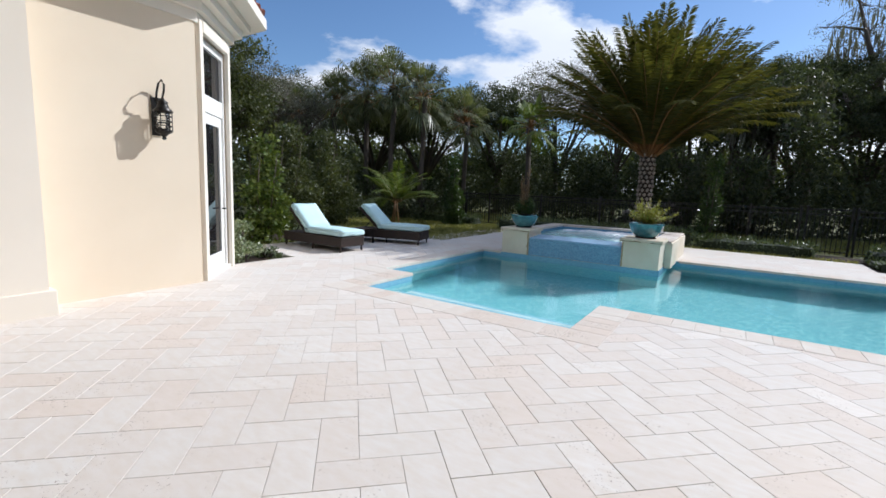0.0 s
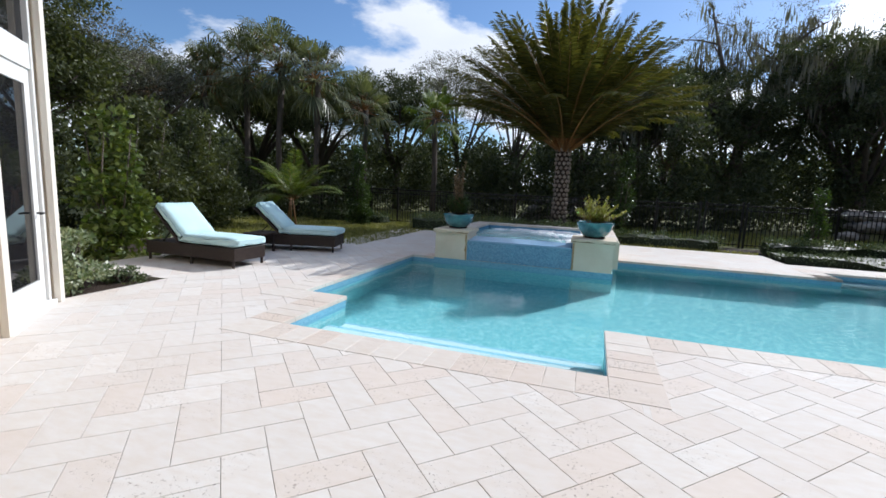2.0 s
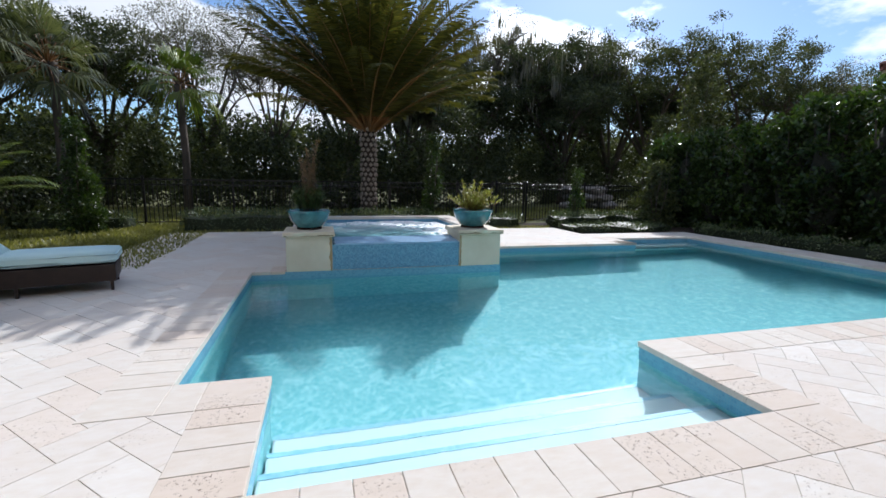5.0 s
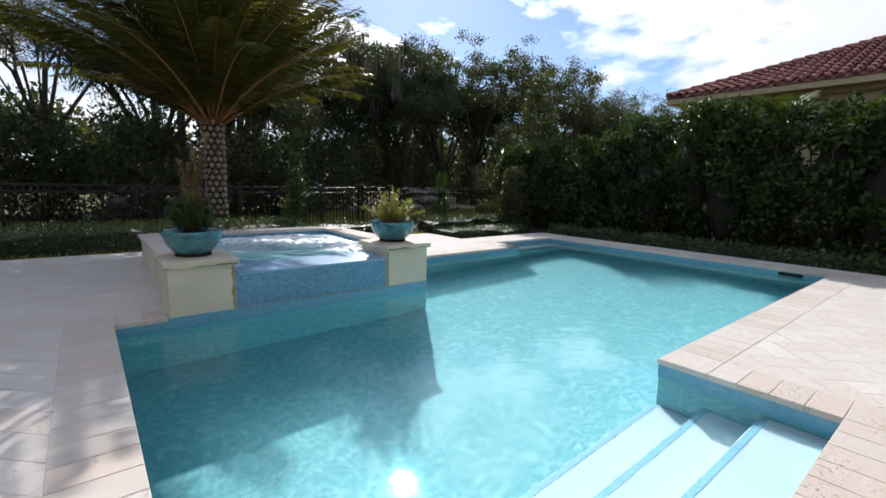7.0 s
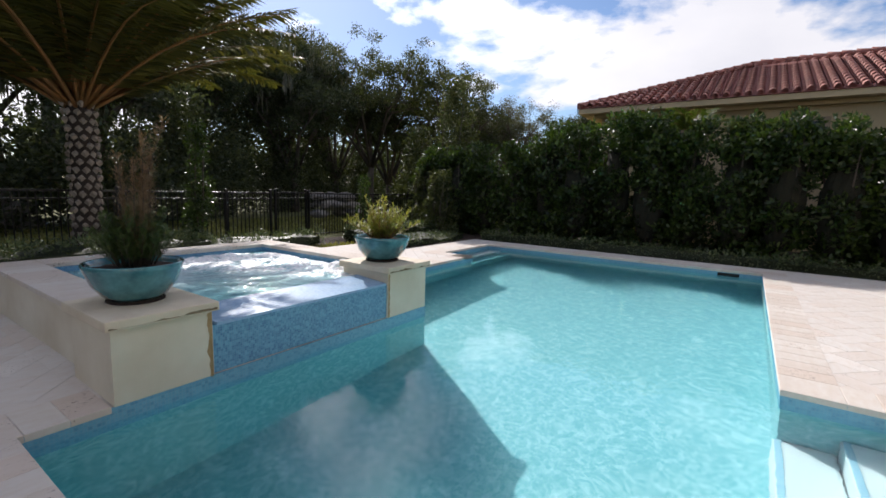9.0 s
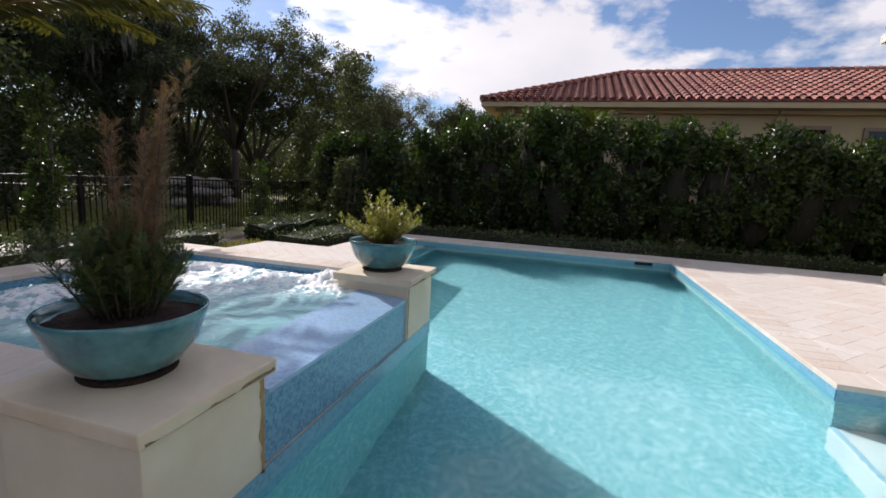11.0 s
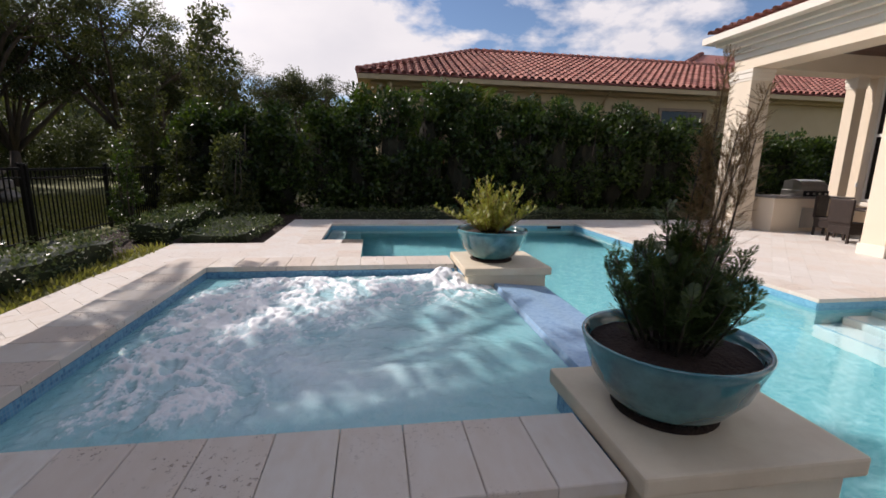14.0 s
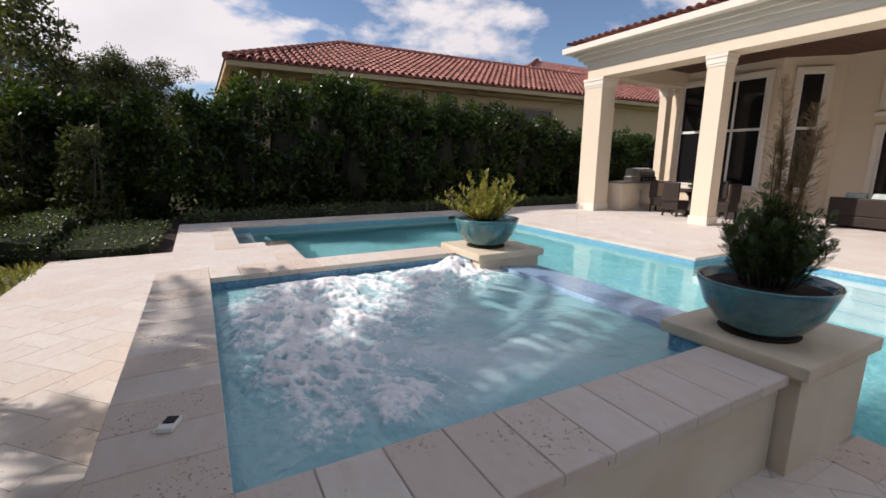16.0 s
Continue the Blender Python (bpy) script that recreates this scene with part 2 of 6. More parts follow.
M_LEAF_HEDGE = leaf_mat("hedge_leaves", (0.014, 0.032, 0.007), (0.08, 0.13, 0.022), 0.34, 0.36)
M_LEAF_TREE = leaf_mat("dark_tree_leaves", (0.032, 0.044, 0.02), (0.11, 0.125, 0.058), 0.5, 0.32, 0.35)
M_LEAF_OLIVE = leaf_mat("olive_tree_leaves", (0.05, 0.066, 0.025), (0.14, 0.15, 0.06), 0.5, 0.34, 0.35)
M_LEAF_GREY = leaf_mat("grey_twig_leaves", (0.085, 0.082, 0.066), (0.22, 0.21, 0.17), 0.45, 0.3)
M_MOSS = leaf_mat("grey_moss", (0.13, 0.125, 0.105), (0.24, 0.23, 0.20), 0.8, 0.35, 0.1)
M_LEAF_BRIGHT = leaf_mat("bright_shrub_leaves", (0.06, 0.105, 0.018), (0.20, 0.235, 0.05), 0.4, 0.3)
M_LEAF_VARIEG = leaf_mat("variegated_leaves", (0.12, 0.18, 0.08), (0.42, 0.44, 0.30), 0.4, 0.25)
M_LEAF_LOW = leaf_mat("border_leaves", (0.05, 0.085, 0.03), (0.20, 0.235, 0.11), 0.42, 0.2)
M_LEAF_YELLOW = leaf_mat("yellow_green_leaves", (0.20, 0.22, 0.04), (0.50, 0.46, 0.10), 0.45, 0.35)
M_LEAF_PINE = leaf_mat("juniper_needles", (0.045, 0.08, 0.022), (0.12, 0.165, 0.05), 0.5, 0.25)
M_LEAF_DRY = leaf_mat("dry_brown_needles", (0.20, 0.115, 0.07), (0.38, 0.25, 0.155), 0.7, 0.3)
M_FROND = leaf_mat("date_palm_leaflets", (0.042, 0.05, 0.015), (0.17, 0.145, 0.036), 0.38, 0.45)
M_FROND_STEM = mottled("orange_frond_stem", (0.26, 0.12, 0.04), (0.18, 0.10, 0.035), 3, 30, 0.5)
M_SABAL = leaf_mat("sabal_leaflets", (0.06, 0.076, 0.038), (0.24, 0.25, 0.15), 0.3, 0.32)
M_BOOT = mottled("palm_boots", (0.34, 0.29, 0.235), (0.22, 0.17, 0.13), 6, 40, 0.9, 0.8, 0.01, grain=0.2)
M_BOOT_DARK = mottled("palm_trunk_dark", (0.05, 0.036, 0.026), (0.03, 0.022, 0.016), 6, 40, 0.9, 0.8, 0.01)


def wall_tile_roof():
    n = Nodes("clay_roof_tile", 0.75, 0, 0.3)
    c = n.ramp(n.geo.outputs["Random Per Island"], [(0, (0.22, 0.075, 0.06)), (0.4, (0.32, 0.115, 0.09)), (0.75, (0.38, 0.16, 0.125)), (1, (0.16, 0.055, 0.045))])
    n.color(n.mix(n.ramp(n.noise(5, 4), [(0.4, (0, 0, 0)), (0.75, (0.35,) * 3)]), c, (0.44, 0.29, 0.23)))
    n.bump(n.noise(60), 0.3, 0.004)
    return n.mat


M_ROOF = wall_tile_roof()


def glass_mat(name, tint, rough=0.02):
    n = Nodes(name, rough, 0, 0.4)
    n.bsdf.inputs["Base Color"].default_value = (*tint, 1)
    return n.mat


M_PANE = glass_mat("dark_window_glass", (0.012, 0.012, 0.013))


def glazed(name, a, b):
    n = Nodes(name, 0.14, 0, 0.6)
    n.color(n.mix(n.ramp(n.noise(6, 6, 0.65), [(0.35, (0, 0, 0)), (0.7, (1, 1, 1))]), a, b))
    n.bump(n.noise(25), 0.08, 0.004)
    n.bsdf.inputs["Coat Weight"].default_value = 0.5
    return n.mat


M_BOWL = glazed("turquoise_glaze", (0.025, 0.125, 0.15), (0.08, 0.26, 0.29))
M_CUSHION = mottled("aqua_canvas", (0.56, 0.745, 0.755), (0.51, 0.71, 0.725), 3, 220, 0.9, 0.2, 0.001, grain=0.02)
M_WICKER = mottled("dark_brown_wicker", (0.036, 0.02, 0.014), (0.018, 0.011, 0.008), 20, 130, 0.55, 0.8, 0.004, grain=0.2)
M_SOIL = mottled("dark_potting_soil", (0.028, 0.016, 0.012), (0.05, 0.028, 0.02), 12, 60, 0.95, 1.0, 0.02, grain=0.2)
M_WOOD = mottled("dark_ceiling_wood", (0.10, 0.042, 0.024), (0.07, 0.03, 0.018), 2, 30, 0.5, 0.3, 0.004, stretch=(0.3, 4, 1), grain=0.15)
M_STEEL = mottled("stainless_steel", (0.55, 0.54, 0.52), (0.48, 0.47, 0.46), 4, 60, 0.28, 0.05, 0.001, 1.0)
M_PLASTIC = mottled("white_plastic", (0.75, 0.75, 0.73), (0.70, 0.70, 0.68), 4, 60, 0.4, 0.05, 0.001, grain=0.01)
M_DARK = mottled("dark_void", (0.012, 0.012, 0.012), (0.02, 0.02, 0.02), 3, 40, 0.8)
# near-black that imitates the shade deep inside the hedge bushes
M_SHADE = mottled("hedge_shade", (0.016, 0.018, 0.010), (0.028, 0.026, 0.016), 9, 50, 0.95, 0.8, 0.02, grain=0.2)
M_PATTERN = mottled("patterned_cushion", (0.66, 0.66, 0.60), (0.30, 0.48, 0.46), 14, 60, 0.9, 0.2, 0.002)


def foam_mat():
    """Turquoise water, milky with bubbles, with white crests where it churns."""
    n = Nodes("spa_water", 0.12, 0, 0.5)
    lace = n.noise(24.0, 8, 0.68, stretch=(1.0, 1.5, 1.0))

    def masked(name, weight, stops):
        att = n.add("ShaderNodeAttribute")
        att.attribute_name = name
        ad = n.add("ShaderNodeMath")
        ad.operation = "MULTIPLY_ADD"
        ad.inputs[1].default_value = weight
        n.link(lace, ad.inputs[0])
        n.link(att.outputs["Fac"], ad.inputs[2])
        return n.ramp(ad.outputs[0], stops)

    milk = masked("milk", 0.25, [(0.12, (0, 0, 0)), (0.9, (1, 1, 1))])
    crest = masked("crest", 0.9, [(0.66, (0, 0, 0)), (0.83, (0.6, 0.6, 0.6)), (0.94, (1, 1, 1))])
    base = n.mix(milk, (0.20, 0.48, 0.52), (0.62, 0.74, 0.77))
    n.color(n.mix(crest, base, (0.88, 0.90, 0.91)))
    n.link(n.ramp(crest, [(0.0, (0.07,) * 3), (1.0, (0.7,) * 3)]), n.bsdf.inputs["Roughness"])
    n.bump(n.noise(16, 5, 0.6), 0.35, 0.03)
    return n.mat


M_FOAM = foam_mat()

# ---- building helpers ----


def link_mesh(name, bm, material, parent=None):
    me = bpy.data.meshes.new(name)
    bm.to_mesh(me)
    bm.free()
    mats = material if isinstance(material, (list, tuple)) else [material]
    for m in mats:
        me.materials.append(m)
    ob = new(name, me)
    if parent is not None:
        ob.parent = parent
    return ob


def part(name, bm, material, parent, label=""):
    ob = link_mesh(name, bm, material, parent)
    return tagged(ob, label) if label else ob


def empty(name, m, label, category, group="", kind=""):
    ob = new(name)
    ob.empty_display_size = 0.2
    ob.matrix_basis = m
    return tagged(ob, label, category, group, kind)


def box(bm, x0, x1, y0, y1, z0, z1, bevel=0.0, m=None):
    r = bmesh.ops.create_cube(bm, size=1)
    vs = r["verts"]
    mat = Matrix.Translation(((x0 + x1) / 2, (y0 + y1) / 2, (z0 + z1) / 2)) @ Matrix.Diagonal((abs(x1 - x0), abs(y1 - y0), abs(z1 - z0), 1))
    bmesh.ops.transform(bm, matrix=(m @ mat) if m is not None else mat, verts=vs)
    if bevel:
        es = {e for v in vs for e in v.link_edges}
        bmesh.ops.bevel(bm, geom=list(es), offset=bevel, segments=2, affect="EDGES", profile=0.6)
    return bm


def boxes(*rows, bevel=0.0):
    bm = bmesh.new()
    for r in rows:
        box(bm, *r, bevel=bevel)
    return bm


def lathe(profile, seg=28):
    """Turns (radius, z) pairs round the z axis."""
    bm = bmesh.new()
    rings = []
    for r, z in profile:
        rings.append([bm.verts.new((r * math.cos(2 * math.pi * i / seg), r * math.sin(2 * math.pi * i / seg), z)) for i in range(seg)])
    for a, b in zip(rings, rings[1:]):
        for i in range(seg):
            bm.faces.new((a[i], a[(i + 1) % seg], b[(i + 1) % seg], b[i]))
    bm.faces.new(list(reversed(rings[0])))
    bm.faces.new(rings[-1])
    for f in bm.faces:
        f.smooth = True
    return bm


def tube(points, radii, seg=8, bm=None):
    """A round limb along points."""
    bm = bm or bmesh.new()
    rings = []
    for i, p in enumerate(points):
        p = Vector(p)
        d = (Vector(points[min(i + 1, len(points) - 1)]) - Vector(points[max(i - 1, 0)])).normalized()
        u = d.orthogonal().normalized()
        v = d.cross(u)
        r = radii[i] if isinstance(radii, (list, tuple)) else radii
        rings.append([bm.verts.new(p + r * (math.cos(2 * math.pi * k / seg) * u + math.sin(2 * math.pi * k / seg) * v)) for k in range(seg)])
    for a, b in zip(rings, rings[1:]):
        best = min(range(seg), key=lambda s: (a[0].co - b[s].co).length)
        for k in range(seg):
            f = bm.faces.new((a[k], a[(k + 1) % seg], b[(k + 1 + best) % seg], b[(k + best) % seg]))
            f.smooth = True
    bm.faces.new(list(reversed(rings[0])))
    bm.faces.new(rings[-1])
    return bm


def sheet(name, verts, faces, material, parent=None, smooth=False):
    """One mesh from numpy arrays of vertices and quads."""
    me = bpy.data.meshes.new(name)
    verts, faces = np.asarray(verts, dtype=np.float32), np.asarray(faces, dtype=np.int32)
    me.vertices.add(len(verts))
    me.vertices.foreach_set("co", verts.ravel())
    k = faces.shape[1]
    me.loops.add(faces.size)
    me.loops.foreach_set("vertex_index", faces.ravel())
    me.polygons.add(len(faces))
    me.polygons.foreach_set("loop_start", np.arange(0, faces.size, k, dtype=np.int32))
    me.polygons.foreach_set("loop_total", np.full(len(faces), k, dtype=np.int32))
    if smooth:
        me.polygons.foreach_set("use_smooth", np.ones(len(faces), dtype=bool))
    me.update(calc_edges=True)
    me.materials.append(material)
    ob = new(name, me)
    if parent is not None:
        ob.parent = parent
    return ob


RNG = np.random.default_rng(7)


def leaf_arrays(centres, length, width, droop=0.0, outward=None, up=0.25):
    """Four-cornered leaves at the centres; each is its own island."""
    n = len(centres)
    d = RNG.normal(size=(n, 3))
    if outward is not None:
        d += outward * 1.2
    d[:, 2] += up - droop
    d /= np.linalg.norm(d, axis=1)[:, None]
    s = np.cross(d, RNG.normal(size=(n, 3)))
    s /= np.linalg.norm(s, axis=1)[:, None] + 1e-9
    ln = (length * RNG.uniform(0.65, 1.25, n))[:, None]
    wd = (width * RNG.uniform(0.7, 1.2, n))[:, None]
    nrm = np.cross(d, s)
    v = np.stack([centres - d * ln * 0.5, centres + s * wd * 0.5 + nrm * wd * 0.12, centres + d * ln * 0.5, centres - s * wd * 0.5 + nrm * wd * 0.12], axis=1)
    return v.reshape(-1, 3), np.arange(4 * n).reshape(-1, 4)


def blob_points(n, centre, radii, shell=0.55):
    """Points in an ellipsoid, denser near its skin."""
    d = RNG.normal(size=(n, 3))
    d /= np.linalg.norm(d, axis=1)[:, None]
    r = RNG.uniform(shell, 1.0, n)[:, None]
    return np.asarray(centre) + d * r * np.asarray(radii), d


def crown(name, blobs, per_area, length, width, material, parent=None, shell=0.45, up=0.25, droop=0.0):
    cs, ds = [], []
    for c, r in blobs:
        n = max(20, int(per_area * (r[0] * r[1] + r[1] * r[2] + r[0] * r[2])))
        p, d = blob_points(n, c, r, shell)
        cs.append(p)
        ds.append(d)
    v, f = leaf_arrays(np.concatenate(cs), length, width, droop, np.concatenate(ds), up)
    return sheet(name, v, f, material, parent)


# ---- ground, lawn and deck ----
X0, X1, Y0, Y1 = -5.30, 5.50, 6.13, 12.70       # pool's main outline
BAY = (-4.65, -1.40, 4.83)                      # step bay: from x, to x, near edge
NOTCH_X, NOTCH_Y, SPA_Y = 3.15, 11.87, 10.0    # corner of the deck beside the notch, front of the spa
WATER_Z = -0.12
HOLE = (-5.6, 5.8, 4.55, 13.0)


def ground():
    bm = bmesh.new()
    xs = [-1500, -60, -12, HOLE[0], HOLE[1], 12, 60, 1500]
    ys = [-1500, -60, -8, HOLE[2], HOLE[3], 22, 60, 1500]
    vs = [[bm.verts.new((x, y, -0.06)) for y in ys] for x in xs]
    for i in range(len(xs) - 1):
        for j in range(len(ys) - 1):
            if not (xs[i] == HOLE[0] and ys[j] == HOLE[2]):
                bm.faces.new((vs[i][j], vs[i + 1][j], vs[i + 1][j + 1], vs[i][j + 1]))
    return tagged(link_mesh("ground", bm, M_GRASS_GROUND), "flat green lawn ground running under the trees", "lawn", kind="structure")


ground()

DECK = (-9.6, 6.4, -3.4, 15.32)                 # the paved area
# holes in the paving: pool, beds, spa
POOL_RECTS = [(X0, NOTCH_X, Y0, SPA_Y), (-1.20, NOTCH_X, SPA_Y, NOTCH_Y), (NOTCH_X, X1, Y0, Y1), (BAY[0], BAY[1], BAY[2], Y0)]
SPA_RECT = (-4.72, -1.05, 9.99, 13.65)
BED_RECTS = [(2.85, 6.5, 13.73, 15.6), (-9.7, -7.42, 3.0, 5.8), (-12, -7.9, 10.6, 16), (-9.7, -9.3, 5.8, 16), (-12, -6.45, -4, 3.35)]


def inset(r, d):
    return (r[0] - d, r[1] + d, r[2] - d, r[3] + d)


def mortar_bed():
    cuts_x = sorted({DECK[0], DECK[1], *[v for r in POOL_RECTS + [SPA_RECT] + BED_RECTS for v in r[:2] if DECK[0] < v < DECK[1]]})
    cuts_y = sorted({DECK[2], DECK[3], *[v for r in POOL_RECTS + [SPA_RECT] + BED_RECTS for v in r[2:] if DECK[2] < v < DECK[3]]})
    bm = bmesh.new()
    for xa, xb in zip(cuts_x, cuts_x[1:]):
        for ya, yb in zip(cuts_y, cuts_y[1:]):
            cx, cy = (xa + xb) / 2, (ya + yb) / 2
            if any(r[0] < cx < r[1] and r[2] < cy < r[3] for r in POOL_RECTS + BED_RECTS):
                continue
            bm.faces.new([bm.verts.new(p) for p in ((xa, ya, -0.007), (xb, ya, -0.007), (xb, yb, -0.007), (xa, yb, -0.007))])
    bmesh.ops.remove_doubles(bm, verts=bm.verts, dist=0.001)
    ext = bmesh.ops.extrude_face_region(bm, geom=list(bm.faces))
    bmesh.ops.translate(bm, verts=[g for g in ext["geom"] if isinstance(g, bmesh.types.BMVert)], vec=(0, 0, -0.05))
    bmesh.ops.recalc_face_normals(bm, faces=list(bm.faces))
    return tagged(link_mesh("pavement", bm, M_MORTAR), "travertine pool deck laid in a diagonal herringbone", "pavement", kind="structure")


deck = mortar_bed()

# ---- pool ----


def pool_shell():
    """Walls and floor of the pool as one thin-walled shell that follows its outline."""
    outline = [(X0, SPA_Y), (X0, Y0), (BAY[0], Y0), (BAY[0], BAY[2]), (BAY[1], BAY[2]), (BAY[1], Y0), (X1, Y0), (X1, Y1), (NOTCH_X, Y1), (NOTCH_X, NOTCH_Y), (-1.20, NOTCH_Y), (-1.20, SPA_Y)]
    bm = bmesh.new()
    n = len(outline)
    top = [bm.verts.new((x, y, -0.22)) for x, y in outline]
    low = [bm.verts.new((x, y, -1.32)) for x, y in outline]
    for i in range(n):
        bm.faces.new((top[i], top[(i + 1) % n], low[(i + 1) % n], low[i]))
    bm.faces.new(low)
    return outline, bm


pool_outline, bm = pool_shell()
pool = empty("swimming_pool", pose(0, 0, 0), "turquoise swimming pool with blue waterline tile and steps", "swimming pool")
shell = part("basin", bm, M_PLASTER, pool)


def waterline(outline, z0, z1, thick=0.012):
    bm = bmesh.new()
    n = len(outline)
    cx = [Vector((x, y, 0)) for x, y in outline]
    for i in range(n):
        a, b = cx[i], cx[(i + 1) % n]
        d = (b - a).normalized()
        nrm = Vector((-d.y, d.x, 0)) * thick
        q = [a, b, b + nrm, a + nrm]
        lo = [bm.verts.new((p.x, p.y, z0)) for p in q]
        hi = [bm.verts.new((p.x, p.y, z1)) for p in q]
        for k in range(4):
            bm.faces.new((lo[k], lo[(k + 1) % 4], hi[(k + 1) % 4], hi[k]))
        bm.faces.new(hi)
        bm.faces.new(list(reversed(lo)))
    return bm


part("waterline_tile", waterline(pool_outline, -0.235, -0.012), M_TILE_LIGHT, pool, "light blue glass mosaic waterline")
STEPS = [(BAY[2], 5.32, -0.30), (5.32, 5.74, -0.58), (5.74, 6.16, -0.86)]
for ya, yb, z in STEPS:
    st = part("step", boxes((BAY[0] + 0.013, BAY[1] - 0.013, ya + 0.013, yb, -1.315, z), bevel=0.02), M_STEP, pool, "pale plaster pool step")
    part("step_trim", boxes((BAY[0] + 0.015, BAY[1] - 0.015, yb - 0.06, yb - 0.012, z, z + 0.004)), M_TILE_STEP, st, "blue mosaic step edge")
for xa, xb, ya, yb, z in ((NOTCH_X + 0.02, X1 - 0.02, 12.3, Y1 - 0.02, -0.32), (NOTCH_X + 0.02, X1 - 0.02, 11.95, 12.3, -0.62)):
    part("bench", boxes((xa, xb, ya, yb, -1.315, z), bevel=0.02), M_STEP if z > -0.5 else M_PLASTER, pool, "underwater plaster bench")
# no hole is cut: a solid dark plate stands for the skimmer's shaded mouth
part("skimmer", boxes((X1 - 0.035, X1 - 0.014, 6.55, 6.95, -0.17, -0.06), bevel=0.008), M_DARK, pool, "dark plate standing for the shaded skimmer opening")


def plain_polygon(points, z):
    bm = bmesh.new()
    bm.faces.new([bm.verts.new((x, y, z)) for x, y in points])
    return bm


def rippled_water(rects, z, step=0.055):
    """One smooth rippled sheet over the rectangles."""
    def cuts(vals):
        vals = sorted(set(vals))
        res = []
        for a, b in zip(vals, vals[1:]):
            k = max(1, round((b - a) / step))
            res += [a + (b - a) * i / k for i in range(k)]
        return res + [vals[-1]]
    xs, ys = cuts([v for r in rects for v in r[:2]]), cuts([v for r in rects for v in r[2:]])
    ids, verts, faces = {}, [], []

    def vid(i, j):
        if (i, j) not in ids:
            p = Vector((xs[i], ys[j], 0))
            h = 0.0022 * noise.noise(p * 1.9) + 0.0011 * noise.noise(p * 4.6 + Vector((3, 1, 0))) + 0.0005 * noise.noise(Vector((p.x * 8.0, p.y * 13.0, 0)))
            ids[(i, j)] = len(verts)
            verts.append((xs[i], ys[j], z + h))
        return ids[(i, j)]
    for i in range(len(xs) - 1):
        cx = (xs[i] + xs[i + 1]) / 2
        for j in range(len(ys) - 1):
            cy = (ys[j] + ys[j + 1]) / 2
            if any(r[0] < cx < r[1] and r[2] < cy < r[3] for r in rects):
                faces.append((vid(i, j), vid(i + 1, j), vid(i + 1, j + 1), vid(i, j + 1)))
    return sheet("water", verts, faces, M_WATER, pool, True)


pw = tagged(rippled_water(POOL_RECTS, WATER_Z), "clear rippled turquoise water")
pw.visible_shadow = False

# ---- spa ----
SPA_IN = (-4.35, -1.50, 10.55, 13.24)
SPA_TOP, CAP_TOP, SPA_WATER = 0.55, 0.61, 0.435
spa = empty("raised_spa", pose(0, 0, 0), "raised square spa with stucco walls, blue tile and foaming water", "spa")
for r in ((-4.70, SPA_IN[0], 10.78, 13.62), (SPA_IN[1], -1.07, 10.78, 13.62), (SPA_IN[0], SPA_IN[1], SPA_IN[3], 13.62)):
    part("wall", boxes((*r, -0.05, SPA_TOP - 0.05)), M_SPA_STUCCO, spa, "ivory stucco spa wall")
# inner tile lining, thin slabs
part("tile_lining", boxes((SPA_IN[0] + 0.002, SPA_IN[0] + 0.016, 10.81, SPA_IN[3] - 0.016, -0.45, SPA_TOP - 0.052), (SPA_IN[1] - 0.016, SPA_IN[1] - 0.002, 10.81, SPA_IN[3] - 0.016, -0.45, SPA_TOP - 0.052),
                           (SPA_IN[0] + 0.002, SPA_IN[1] - 0.002, SPA_IN[3] - 0.016, SPA_IN[3] - 0.002, -0.45, SPA_TOP - 0.052)), M_TILE, spa, "blue glass mosaic lining")
part("spillway_wall", boxes((-4.10, -1.93, 10.012, 10.50, -0.30, 0.40), bevel=0.01), M_TILE, spa, "blue mosaic spillway wall")


def spill_lip():
    bm = bmesh.new()
    prof = [(9.998, 0.395), (9.998, 0.42), (10.50, 0.462), (10.53, 0.40)]
    a = [bm.verts.new((-4.04, y, z)) for y, z in prof]
    b = [bm.verts.new((-1.98, y, z)) for y, z in prof]
    for i in range(4):
        bm.faces.new((a[i], a[(i + 1) % 4], b[(i + 1) % 4], b[i]))
    bm.faces.new(list(reversed(a)))
    bm.faces.new(b)
    bmesh.ops.recalc_face_normals(bm, faces=list(bm.faces))
    return bm


part("spillway_lip", spill_lip(), M_LIP, spa, "wet light blue mosaic spillway lip")


def stain_strip(x, side, y, z0, z1, wide, seed):
    """A ragged mineral streak on a wall's face, from its edge inward."""
    bm = bmesh.new()
    prev, n = None, 26
    for i in range(n + 1):
        z = z0 + (z1 - z0) * i / n
        w = wide * (0.55 + 0.8 * abs(noise.noise(Vector((seed, z * 7, 0)))) + 0.35 * noise.noise(Vector((seed, z * 29, 4))))
        row = (bm.verts.new((x, y, z)), bm.verts.new((x + side * w, y, z)))
        if prev:
            bm.faces.new((prev[0], prev[1], row[1], row[0]))
        prev = row
    return bm


def grime_line(xa, xb, y, z, tall, seed):
    """Dark growth that creeps along under a ledge."""
    bm = bmesh.new()
    prev, n = None, 60
    for i in range(n + 1):
        x = xa + (xb - xa) * i / n
        h = tall * max(0.04, 0.35 + 1.1 * noise.noise(Vector((x * 5, seed, 0))) + 0.4 * noise.noise(Vector((x * 21, seed, 3))))
        row = (bm.verts.new((x, y, z)), bm.verts.new((x, y, z + h)))
        if prev:
            bm.faces.new((prev[0], row[0], row[1], prev[1]))
        prev = row
    return bm


